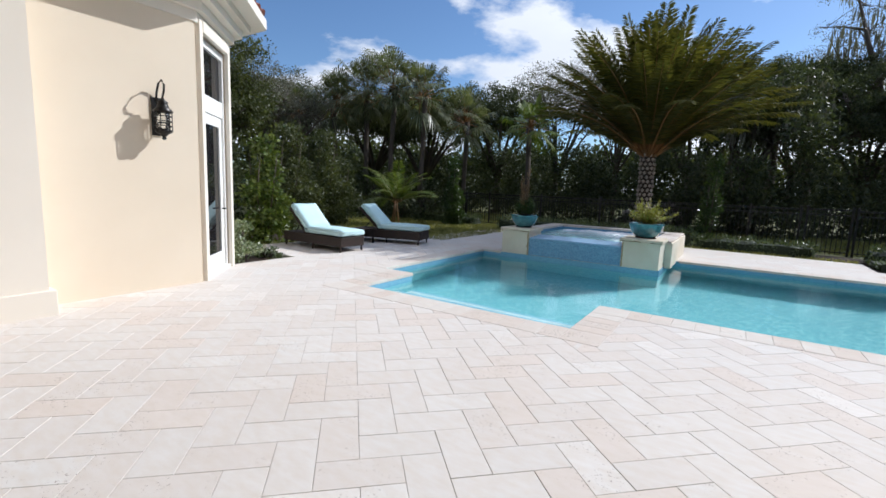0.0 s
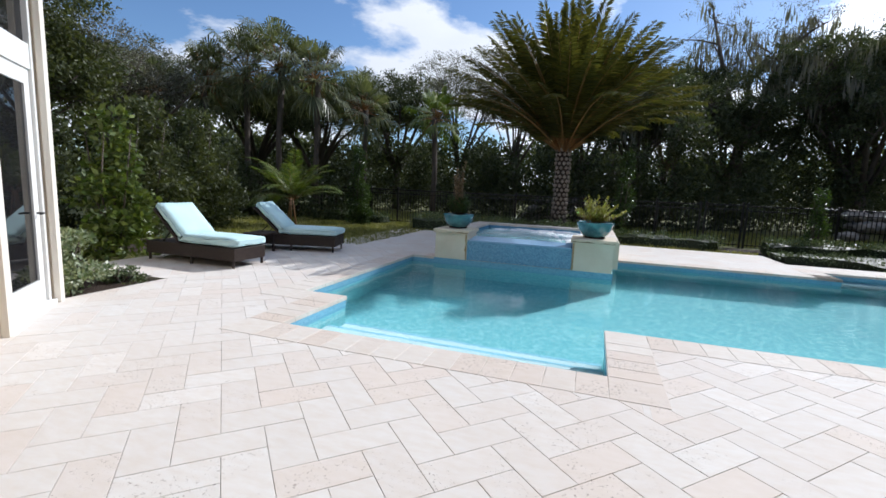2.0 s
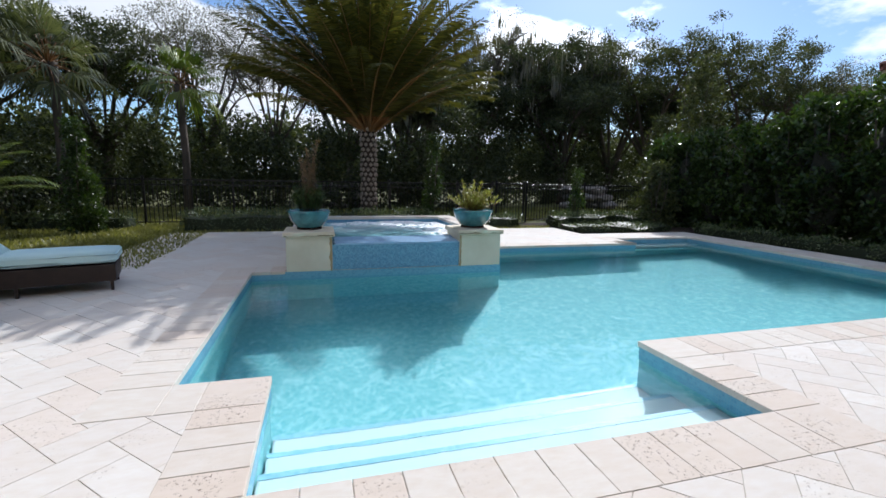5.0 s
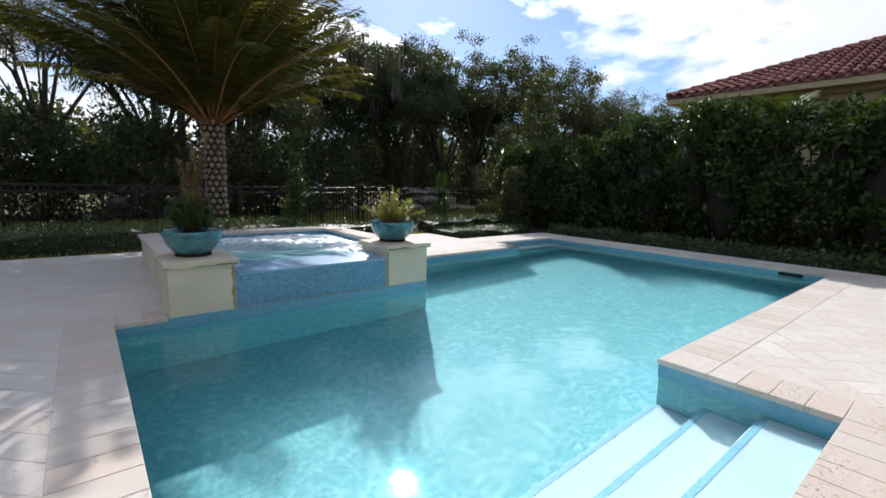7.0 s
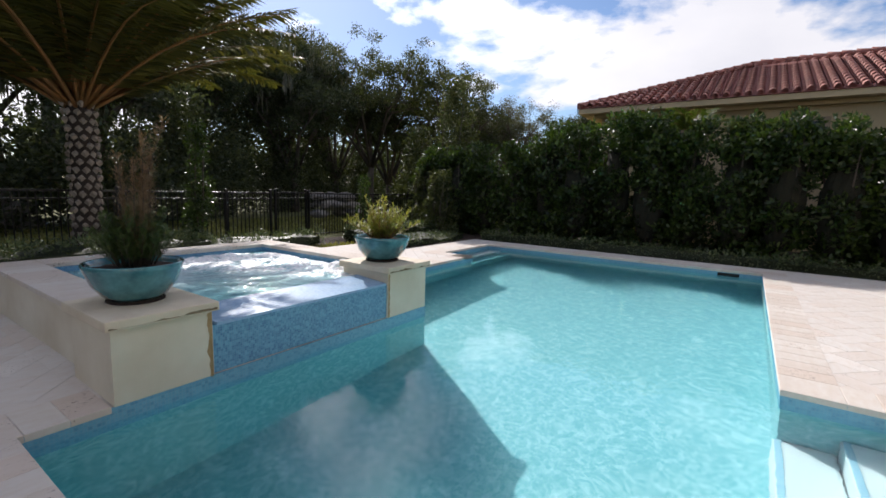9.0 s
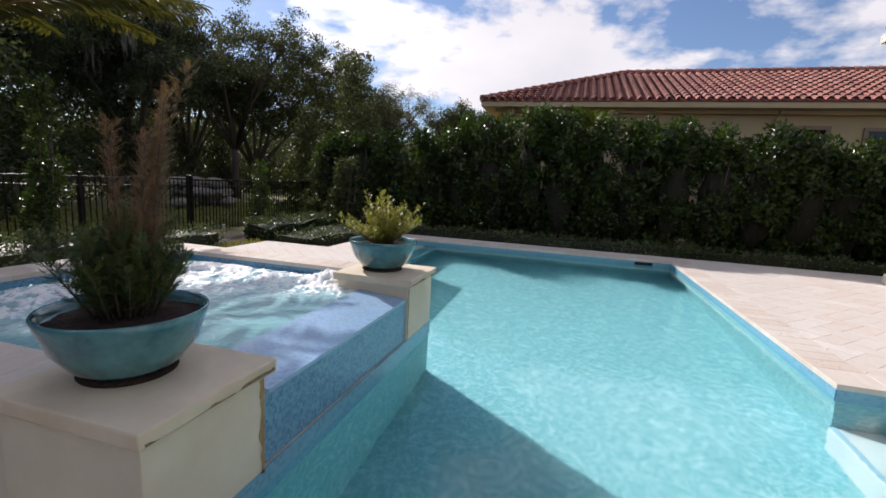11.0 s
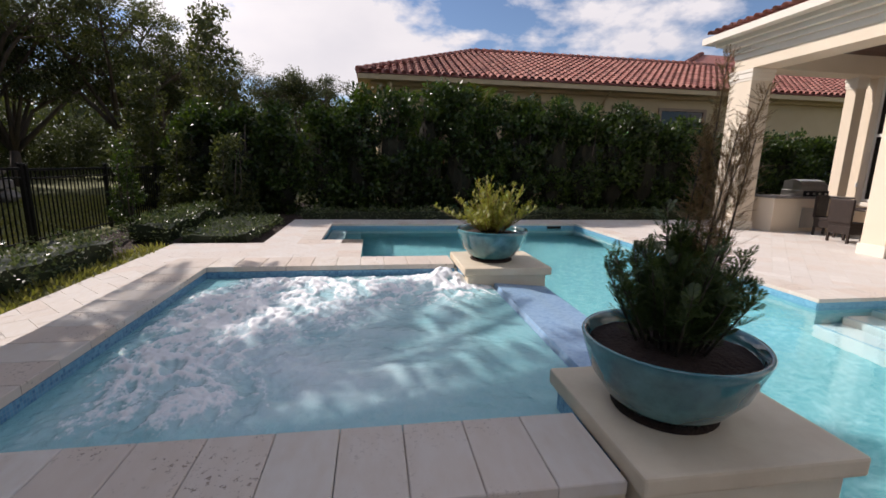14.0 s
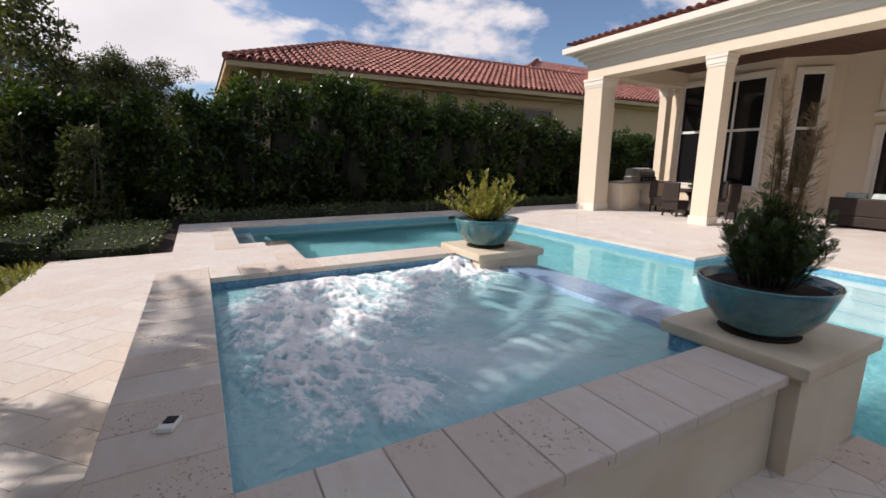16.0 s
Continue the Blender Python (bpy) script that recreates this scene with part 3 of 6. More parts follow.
for xa, xb, inner in ((-4.78, -4.08, 1), (-1.96, -1.21, -1)):
    pier = part("pier", boxes((xa, xb, 9.99, 10.76, -0.045, CAP_TOP - 0.075), bevel=0.006), M_SPA_STUCCO, spa, "ivory stucco pier with water stains")
    part("cap", boxes((xa - 0.04, xb + 0.04, 9.945, 10.80, CAP_TOP - 0.075, CAP_TOP), bevel=0.012), M_CAST, pier, "cast stone pier cap")
    part("tile_face", boxes((xa + 0.15, xb - 0.02, 10.762, 10.777, -0.3, CAP_TOP - 0.08)), M_TILE, pier, "blue mosaic facing")
    part("mineral_stain", stain_strip(xb - 0.006 if inner > 0 else xa + 0.006, -inner, 9.988, -0.03, CAP_TOP - 0.09, 0.045, xa), M_RUST, pier, "rust-brown mineral streak")
    part("grime", grime_line(xa - 0.02, xb + 0.02, 9.9435, CAP_TOP - 0.062, 0.035, xa), M_GRIME, pier, "dark green-brown grime under the cap edge")


def foam_surface():
    nx, ny = 230, 215
    xs = np.linspace(SPA_IN[0] + 0.017, SPA_IN[1] - 0.017, nx)
    ys = np.linspace(10.535, SPA_IN[3] - 0.017, ny)
    v = np.zeros((nx, ny, 3))
    crest, milk = np.zeros((nx, ny)), np.zeros((nx, ny))
    jets = [(-1.85, 10.95, 0.55, 1.0), (-2.0, 11.7, 0.6, 0.75), (-1.95, 12.4, 0.6, 0.9), (-2.6, 12.75, 0.65, 0.95), (-3.3, 12.8, 0.55, 0.85), (-3.85, 12.6, 0.45, 0.6), (-2.7, 12.2, 0.6, 0.55)]
    mist = [(-3.4, 12.2, 0.9, 0.75), (-2.5, 12.4, 1.1, 0.8), (-2.0, 11.4, 0.8, 0.6), (-3.9, 11.9, 0.6, 0.4)]
    for i, x in enumerate(xs):
        for j, y in enumerate(ys):
            wx = x + 0.16 * noise.noise(Vector((x * 1.7, y * 1.7, 2.2)))
            wy = y + 0.16 * noise.noise(Vector((x * 1.7, y * 1.7, 8.2)))
            f = max(s * math.exp(-((wx - a) ** 2 + (wy - b) ** 2) / (r * r)) for a, b, r, s in jets)
            g = max(s * math.exp(-((wx - a) ** 2 + (wy - b) ** 2) / (r * r)) for a, b, r, s in mist)
            nz = noise.fractal(Vector((x * 2.6, y * 2.6, 1.3)), 0.8, 2.1, 5)
            ridge = max(0.0, 1 - abs(noise.fractal(Vector((wx * 4.2, wy * 6.0, 7.7)), 0.75, 2.2, 5)))
            fine = noise.fractal(Vector((x * 12, y * 15, 4.4)), 0.7, 2.1, 3)
            edge = min(1, (x - xs[0]) / 0.25, (xs[-1] - x) / 0.15, (y - ys[0]) / 0.3, (ys[-1] - y) / 0.15)
            rim = min(1, max(0, min((x - xs[0]) / 0.35, (xs[-1] - x) / 0.12, (ys[-1] - y) / 0.3) + 0.3 * nz))
            mound = 0.10 * math.exp(-((x + 1.78) ** 2 + (y - 10.98) ** 2) / 0.03)
            h = (0.014 * nz + 0.06 * f * (ridge - 0.55) + 0.03 * f + 0.022 * f * fine + mound) * max(0, edge)
            v[i, j] = (x, y, SPA_WATER + h)
            crest[i, j] = (1.15 * f * (ridge ** 2.2) + 0.12 * f * fine + 0.10 * nz * f) * rim + 4 * mound
            milk[i, j] = max(0, g * (0.75 + 0.5 * nz) * rim)
    idx = np.arange(nx * ny).reshape(nx, ny)
    faces = np.stack([idx[:-1, :-1], idx[1:, :-1], idx[1:, 1:], idx[:-1, 1:]], axis=-1).reshape(-1, 4)
    ob = sheet("foaming_water", v.reshape(-1, 3), faces, M_FOAM, spa, True)
    for name, vals in (("crest", crest), ("milk", milk)):
        att = ob.data.attributes.new(name, "FLOAT", "POINT")
        att.data.foreach_set("value", vals.ravel().astype(np.float32))
    return tagged(ob, "milky blue spa water churned to white foam")


foam_surface()

# ---- house with lantern and door ----


def quad_wall(bm, a, b, z0, z1, thick):
    """A wall from a to b on plan; its thickness goes to the left of that way."""
    a, b = Vector((*a, 0)), Vector((*b, 0))
    d = (b - a).normalized()
    n = Vector((-d.y, d.x, 0)) * thick
    q = [a, b, b + n, a + n]
    lo = [bm.verts.new((p.x, p.y, z0)) for p in q]
    hi = [bm.verts.new((p.x, p.y, z1)) for p in q]
    for k in range(4):
        bm.faces.new((lo[k], lo[(k + 1) % 4], hi[(k + 1) % 4], hi[k]))
    bm.faces.new(hi)
    bm.faces.new(list(reversed(lo)))
    bmesh.ops.recalc_face_normals(bm, faces=list(bm.faces))
    return bm


house = empty("house", pose(0, 0, 0), "cream stucco house with covered patio and clay tile roof", "house")
part("wall", boxes((-6.80, -6.42, 1.55, 3.40, -0.05, 4.6)), M_STUCCO, house, "cream stucco wall")
part("pilaster", boxes((-6.80, -5.98, -3.4, 1.545, -0.05, 4.6)), M_STUCCO_PALE, house, "pale stucco corner pier")
part("plinth", boxes((-6.79, -5.93, -3.39, 1.60, -0.04, 0.27), bevel=0.01), M_STUCCO_PALE, house, "cast stone base of the pier")
# angled door bay: local x runs along the wall from its near corner, y points out of the wall
BAY_M = Matrix.Translation((-6.45, 3.42, 0)) @ Matrix.Rotation(radians(133.0), 4, "Z")
for r in ((0, 0.12, 0, 0.3, -0.05, 4.6), (1.28, 1.40, 0, 0.3, -0.05, 4.6), (0.12, 1.28, 0, 0.3, 3.58, 4.6)):
    w = part("wall", boxes(r), M_STUCCO, house, "cream stucco wall beside the door")
    w.matrix_basis = BAY_M
door = empty("door_1", BAY_M, "tall white glazed french door with transom", "door", kind="structure")


def out(xa, xb, za, zb, d0, d1, bevel=0.006):
    return boxes((xa, xb, d0, d1, za, zb), bevel=bevel)


for r in ((0.02, 0.14, 0, 3.68), (1.26, 1.38, 0, 3.68)):
    part("casing", out(r[0], r[1], r[2], r[3], -0.06, -0.002), M_TRIM, door, "moulded cream casing")
part("casing_head", out(0.142, 1.258, 3.54, 3.70, -0.07, -0.002), M_TRIM, door, "moulded cream casing head")
for r in ((0.142, 0.20, 0.0, 3.53), (1.20, 1.258, 0.0, 3.53)):
    part("frame", out(*r, 0.02, 0.14), M_WHITE, door)
part("transom_bar", out(0.202, 1.198, 2.50, 2.75, 0.03, 0.13), M_WHITE, door)
part("top_bar", out(0.202, 1.198, 3.42, 3.53, 0.03, 0.13), M_WHITE, door)
part("threshold", out(0.142, 1.258, -0.04, 0.05, -0.03, 0.14), M_WHITE, door)
leaf = part("door_leaf", boxes((0.21, 0.33, 0.05, 0.10, 0.055, 2.495), (1.07, 1.19, 0.05, 0.10, 0.055, 2.495), (0.33, 1.07, 0.05, 0.10, 0.055, 0.30), (0.33, 1.07, 0.05, 0.10, 2.34, 2.495)), M_WHITE, door, "white door leaf")
part("pane", boxes((0.331, 1.069, 0.07, 0.08, 0.301, 2.339)), M_PANE, leaf, "dark reflecting glass")
hd = part("door_handle", tube([(1.13, 0.05, 1.02), (1.13, -0.01, 1.02), (1.02, -0.015, 1.02)], 0.011), M_METAL, leaf, "dark lever handle")
part("transom_pane", boxes((0.203, 1.197, 0.07, 0.08, 2.751, 3.419)), M_PANE, door, "dark transom glass")
# rooms behind are closed by a dark wall
part("back_wall", boxes((-14.0, -6.82, -3.4, 1.5, -0.05, 4.55)), M_STUCCO, house)
r = part("wall", boxes((1.42, 6.0, 0, 0.3, -0.05, 4.6)), M_STUCCO, house, "cream stucco wall")
r.matrix_basis = Matrix.Translation((-7.40, 4.44, 0)) @ Matrix.Rotation(radians(180), 4, "Z") @ Matrix.Translation((-1.42, 0.005, 0))


def cornice(points, dz, label):
    """A stepped cornice that follows the outline on plan, each step a moulding further out."""
    steps = [(0.02, 3.98, 4.12), (0.10, 4.12, 4.24), (0.22, 4.24, 4.36), (0.34, 4.36, 4.46), (0.58, 4.46, 4.62)]
    for out_d, z0, z1 in steps:
        bm = bmesh.new()
        ring_lo, ring_hi = [], []
        n = len(points)
        for i, p in enumerate(points):
            pv = Vector((*points[i - 1], 0)) if i else None
            nx = Vector((*points[i + 1], 0)) if i < n - 1 else None
            pc = Vector((*p, 0))
            d1 = (pc - pv).normalized() if pv else (nx - pc).normalized()
            d2 = (nx - pc).normalized() if nx else d1
            n1, n2 = Vector((d1.y, -d1.x, 0)), Vector((d2.y, -d2.x, 0))
            bis = (n1 + n2).normalized()
            q = pc + bis * out_d / max(0.3, bis.dot(n1))
            back = pc - bis * 0.25
            ring_lo.append((bm.verts.new((q.x, q.y, z0)), bm.verts.new((back.x, back.y, z0))))
            ring_hi.append((bm.verts.new((q.x, q.y, z1)), bm.verts.new((back.x, back.y, z1))))
        for i in range(n - 1):
            (a, ab), (b, bb) = ring_lo[i], ring_lo[i + 1]
            (c, cb), (d, db) = ring_hi[i], ring_hi[i + 1]
            bm.faces.new((a, b, d, c))
            bm.faces.new((a, ab, bb, b))
            bm.faces.new((c, d, db, cb))
        for k in (0, n - 1):
            bm.faces.new((ring_lo[k][0], ring_hi[k][0], ring_hi[k][1], ring_lo[k][1]))
        bmesh.ops.recalc_face_normals(bm, faces=list(bm.faces))
        bmesh.ops.translate(bm, verts=list(bm.verts), vec=(0, 0, dz))
        part("moulding", bm, M_TRIM, house, label)


cornice([(-6.42, 1.56), (-6.42, 3.42), (-7.40, 4.46), (-13.0, 4.46)], -0.36, "stepped cream cornice under the roof")


def roof_slope(bm, origin, along, upslope, length, rise_len, col=0.24, row=0.38):
    """Barrel tiles in courses on a slope, each a short half pipe."""
    o, a, u = Vector(origin), Vector(along).normalized(), Vector(upslope).normalized()
    n = a.cross(u).normalized()
    if n.z < 0:
        n = -n
    for i in range(int(length / col)):
        for j in range(int(rise_len / row)):
            base = o + a * (i + 0.5) * col + u * j * row
            prev = None
            for k in range(6):
                ang = math.pi * k / 5
                off = a * math.cos(ang) * col * 0.36 + n * math.sin(ang) * col * 0.34
                lo = bm.verts.new(base + off + n * 0.035)
                hi = bm.verts.new(base + off * 0.86 + u * (row * 1.08) + n * 0.01)
                if prev:
                    bm.faces.new((prev[0], lo, hi, prev[1])).smooth = True
                prev = (lo, hi)
    return bm


part("roof_deck", plain_polygon([(-6.0, 1.0), (-6.0, 3.2), (-7.2, 4.95), (-13.5, 4.95), (-13.5, 1.0)], 4.27), M_ROOF, house)
bm = bmesh.new()
roof_slope(bm, (-13.4, 5.05, 4.28), (1, 0, 0), (0, -1, 0.42), 6.2, 1.6)
roof_slope(bm, (-7.15, 5.0, 4.28), (1.0, -1.25, 0), (-1.2, -1, 0.6), 1.7, 1.6)
roof_slope(bm, (-5.85, 3.3, 4.28), (0, -1, 0), (-1, 0, 0.42), 3.0, 1.6)
part("roof_tiles", bm, M_ROOF, house, "red clay barrel tile roof edge")

# ---- covered patio ----
PY = 2.25                                          # front plane of the columns
patio_roof_z = 4.07


def column(xa, xb, ya, yb, label):
    c = part("column", boxes((xa, xb, ya, yb, -0.01, patio_roof_z), bevel=0.008), M_STUCCO, house, label)
    part("capital", boxes((xa - 0.015, xb + 0.015, ya - 0.015, yb + 0.015, 3.78, 3.84), (xa - 0.028, xb + 0.028, ya - 0.028, yb + 0.028, 3.842, 3.97), (xa - 0.045, xb + 0.045, ya - 0.045, yb + 0.045, 3.972, 4.06), bevel=0.008), M_TRIM, c, "cream moulded capital")
    part("base", boxes((xa - 0.03, xb + 0.03, ya - 0.03, yb + 0.03, 0.0, 0.22), bevel=0.008), M_TRIM, c, "cream column base")
    return c


column(4.42, 5.12, 1.66, PY, "square cream stucco corner column")
column(0.78, 1.22, 1.86, PY, "square cream stucco column")
column(4.72, 5.00, -1.55, -1.25, "cream stucco pilaster at the grill")
part("beam", boxes((-5.97, 5.02, 1.60, PY + 0.02, patio_roof_z + 0.002, 4.70)), M_STUCCO, house, "cream stucco patio beam")
part("beam", boxes((4.42, 5.021, -3.2, 1.598, patio_roof_z + 0.002, 4.70)), M_STUCCO, house, "cream stucco patio side beam")


cornice([(5.02, -3.4), (5.02, PY + 0.02), (-5.9, PY + 0.02)], 0.36, "stepped cream cornice of the patio roof")
ceil_bm = boxes((-5.97, 4.42, -3.4, 1.60, 4.55, 4.62))
for k in range(34):
    box(ceil_bm, -5.96 + k * 0.305, -5.96 + k * 0.305 + 0.295, -3.39, 1.598, 4.53, 4.55)
tagged(link_mesh("ceiling", ceil_bm, M_WOOD), "dark stained wooden plank ceiling over the patio", "ceiling", kind="structure")
part("roof_deck", plain_polygon([(-5.9, -3.4), (5.5, -3.4), (5.5, 2.75), (-5.9, 2.75)], 4.985), M_ROOF, house)
bm = bmesh.new()
roof_slope(bm, (-5.9, 2.92, 4.99), (1, 0, 0), (0, -1, 0.16), 11.5, 2.8)
part("roof_tiles", bm, M_ROOF, house, "red clay barrel tile patio roof")


def window(name, m, w, z0, z1, bars, label, rail=None, case=0.14):
    """A white-framed window; local x along the wall, -y out of it."""
    ob = empty(name, m, label, "window", kind="structure")
    part("casing", boxes((-case, 0, -0.06, 0.0, z0 - 0.02, z1 + case), (w, w + case, -0.06, 0.0, z0 - 0.02, z1 + case), (0.001, w - 0.001, -0.06, 0.0, z1, z1 + case), bevel=0.01), M_TRIM, ob, "cream moulded casing")
    part("window_sill", boxes((-case - 0.05, w + case + 0.05, -0.14, 0.0, z0 - 0.14, z0 - 0.021), bevel=0.015), M_TRIM, ob)
    fr = [(0.001, 0.06, -0.03, 0.03, z0, z1 - 0.001), (w - 0.06, w - 0.001, -0.03, 0.03, z0, z1 - 0.001), (0.06, w - 0.06, -0.03, 0.03, z0, z0 + 0.06), (0.06, w - 0.06, -0.03, 0.03, z1 - 0.06, z1 - 0.001)]
    for b in bars:
        fr.append((b - 0.035, b + 0.035, -0.032, 0.028, z0 + 0.06, z1 - 0.06))
    part("window_frame", boxes(*fr), M_WHITE, ob, "white window frame")
    if rail:
        part("rail", boxes((0.061, w - 0.061, -0.035, 0.02, rail - 0.04, rail + 0.04)), M_WHITE, ob)
    xs = [0.06, *bars, w - 0.06]
    for xa, xb in zip(xs, xs[1:]):
        for za, zb in ((z0 + 0.06, rail or z1 - 0.06), (rail, z1 - 0.06)) if rail else ((z0 + 0.06, z1 - 0.06),):
            part("pane", boxes((xa, xb, -0.005, 0.004, za, zb)), M_PANE, ob)
    return ob


WALL_A = -1.90
part("wall", boxes((1.55, 5.0, WALL_A - 0.3, WALL_A, -0.05, 4.53)), M_STUCCO, house, "cream stucco patio wall")
window("window_1", pose(4.50, WALL_A + 0.062, 0, 0, 0, 180), 2.65, 0.78, 4.10, (0.88, 1.77), "tall white framed patio window with dark glass", 2.55)
bm = bmesh.new()
quad_wall(bm, (1.55, WALL_A), (0.45, WALL_A - 1.1), -0.05, 4.53, 0.25)
part("wall", bm, M_STUCCO, house, "angled cream stucco wall")
window("window_2", Matrix.Translation((1.20, WALL_A - 0.29, 0)) @ Matrix.Rotation(radians(225), 4, "Z"), 0.62, 0.78, 4.10, (), "narrow tall white framed window in the angled wall", 2.55)
part("wall", boxes((-5.98, 0.66, WALL_A - 1.45, WALL_A - 1.12, -0.05, 4.53)), M_STUCCO, house, "cream stucco back wall of the patio")
window("window_3", pose(-0.55, WALL_A - 1.058, 0, 0, 0, 180), 2.2, 0.02, 2.45, (1.1,), "white framed glazed patio door with dark glass")
window("window_4", pose(-0.55, WALL_A - 1.058, 0, 0, 0, 180), 2.2, 2.95, 4.10, (), "white framed transom window over the patio door")

# ---- neighbour's house ----
NB_X, NB_Y, NB_Z = 11.0, 12.15, 4.72
neighbour = empty("neighbour_house", pose(0, 0, 0), "neighbouring cream house with red clay tile roof behind the hedge", "house")
part("wall", boxes((NB_X + 0.7, NB_X + 9, -24, NB_Y - 0.7, -0.05, 4.5)), M_STUCCO_TAN, neighbour, "cream stucco wall")
part("eave", boxes((NB_X, NB_X + 0.75, -24, NB_Y, NB_Z - 0.22, NB_Z - 0.04), (NB_X + 0.75, NB_X + 9.5, NB_Y - 0.75, NB_Y, NB_Z - 0.22, NB_Z - 0.04), (NB_X + 0.45, NB_X + 0.75, -24, NB_Y - 0.45, NB_Z - 0.34, NB_Z - 0.222), (NB_X + 0.75, NB_X + 9, NB_Y - 0.75, NB_Y - 0.45, NB_Z - 0.34, NB_Z - 0.222), bevel=0.01), M_STUCCO_TAN, neighbour, "cream boxed eave")
RISE, SPAN = 0.40, 5.4
bm = bmesh.new()
peak = (NB_X + SPAN, NB_Y - SPAN, NB_Z + SPAN * RISE)
q = [bm.verts.new(p) for p in ((NB_X - 0.05, NB_Y + 0.05, NB_Z - 0.03), (NB_X - 0.05, -24, NB_Z - 0.03), (NB_X + SPAN, -24, peak[2]), peak, (NB_X + 2 * SPAN, NB_Y + 0.05, NB_Z - 0.03), (NB_X + 2 * SPAN, -24, NB_Z - 0.03))]
for f in ((0, 3, 2, 1), (0, 4, 3), (3, 4, 5, 2)):
    bm.faces.new([q[i] for i in f])
part("roof", bm, M_ROOF, neighbour, "red clay hip roof")


def hip_tiles():
    bm = bmesh.new()
    col, row = 0.30, 0.42
    u = Vector((1, 0, RISE)).normalized()
    n = Vector((-RISE, 0, 1)).normalized()
    rows_n = int(SPAN / u.x / row)
    for i in range(int((NB_Y + 18) / col)):
        y = NB_Y - (i + 0.5) * col
        for j in range(rows_n):
            base = Vector((NB_X - 0.08, y, NB_Z - 0.02)) + u * j * row
            if NB_Y - y < base.x - NB_X:
                break
            prev = None
            for k in range(6):
                ang = math.pi * k / 5
                off = Vector((0, 1, 0)) * math.cos(ang) * col * 0.38 + n * math.sin(ang) * col * 0.36
                lo, hi = bm.verts.new(base + off + n * 0.045), bm.verts.new(base + off * 0.84 + u * row * 1.06 + n * 0.01)
                if prev:
                    bm.faces.new((prev[0], lo, hi, prev[1])).smooth = True
                prev = (lo, hi)
    a, b = Vector((NB_X, NB_Y, NB_Z)), Vector(peak)
    for s, e in ((a, b), (b, Vector((NB_X + SPAN, -20, peak[2])))):
        k = int((e - s).length / 0.4)
        for i in range(k):
            p, r = s + (e - s) * (i / k), s + (e - s) * ((i + 1.1) / k)
            tube([p + Vector((0, 0, 0.06)), r + Vector((0, 0, 0.04))], [0.14, 0.11], 7, bm)
    return bm


part("roof_tiles", hip_tiles(), M_ROOF, neighbour, "rows of red clay barrel tiles")
UP_Y, UP_RUN = -4.2, 4.4
gb = bmesh.new()
ux, uz = NB_X + SPAN - 0.3, peak[2] - 0.12
gv = [gb.verts.new(p) for p in ((ux, UP_Y, uz), (ux, -24, uz), (ux + UP_RUN, -24, uz + UP_RUN * RISE), (ux + UP_RUN, UP_Y - UP_RUN, uz + UP_RUN * RISE), (ux + 2 * UP_RUN, UP_Y, uz), (ux + 2 * UP_RUN, -24, uz))]
for f in ((0, 3, 2, 1), (0, 4, 3), (3, 4, 5, 2)):
    gb.faces.new([gv[k] for k in f])
up = part("upper_roof", gb, M_ROOF, neighbour, "higher hip of the clay tile roof")
part("roof_tiles", roof_slope(bmesh.new(), (ux, UP_Y - UP_RUN, uz), (0, -1, 0), (1, 0, RISE), 10.0, 3.1, 0.3, 0.42), M_ROOF, up, "rows of red clay barrel tiles")
gv_start, gv_peak = Vector((ux, UP_Y, uz)), Vector((ux + UP_RUN, UP_Y - UP_RUN, uz + UP_RUN * RISE))
ub = bmesh.new()
for k in range(10):
    p0, p1 = gv_start.lerp(gv_peak, k / 10), gv_start.lerp(gv_peak, (k + 1.1) / 10)
    tube([tuple(p0 + Vector((0, 0, 0.06))), tuple(p1 + Vector((0, 0, 0.04)))], [0.14, 0.11], 7, ub)
part("hip_cap", ub, M_ROOF, up, "rounded clay hip tiles")
for y in (11, 8):
    part("bracket", boxes((NB_X + 0.25, NB_X + 0.7, y - 0.07, y + 0.07, NB_Z - 0.48, NB_Z - 0.225), bevel=0.02), M_STUCCO_TAN, neighbour)
for y, w, z0, z1 in ((1.33, 0.95, 2.9, 3.93), (-1.25, 1.95, 1.8, 3.9), (5.4, 0.95, 2.9, 3.93), (9.2, 0.95, 2.9, 3.93)):
    wn = part("window", boxes((NB_X + 0.62, NB_X + 0.699, y - w / 2 - 0.12, y + w / 2 + 0.12, z0 - 0.12, z0 - 0.002), (NB_X + 0.62, NB_X + 0.699, y - w / 2 - 0.12, y + w / 2 + 0.12, z1 + 0.002, z1 + 0.12), (NB_X + 0.62, NB_X + 0.699, y - w / 2 - 0.12, y - w / 2, z0, z1), (NB_X + 0.62, NB_X + 0.699, y + w / 2, y + w / 2 + 0.12, z0, z1)), M_SURROUND, neighbour, "brown stone window surround")
    part("pane", boxes((NB_X + 0.67, NB_X + 0.698, y - w / 2 + 0.001, y + w / 2 - 0.001, z0, z1)), M_PANE, wn)
part("downpipe", tube([(NB_X + 0.15, 2.35, NB_Z - 0.2), (NB_X + 0.62, 2.35, NB_Z - 0.55), (NB_X + 0.62, 2.35, -0.03)], 0.05), M_STUCCO_TAN, neighbour, "painted downpipe")

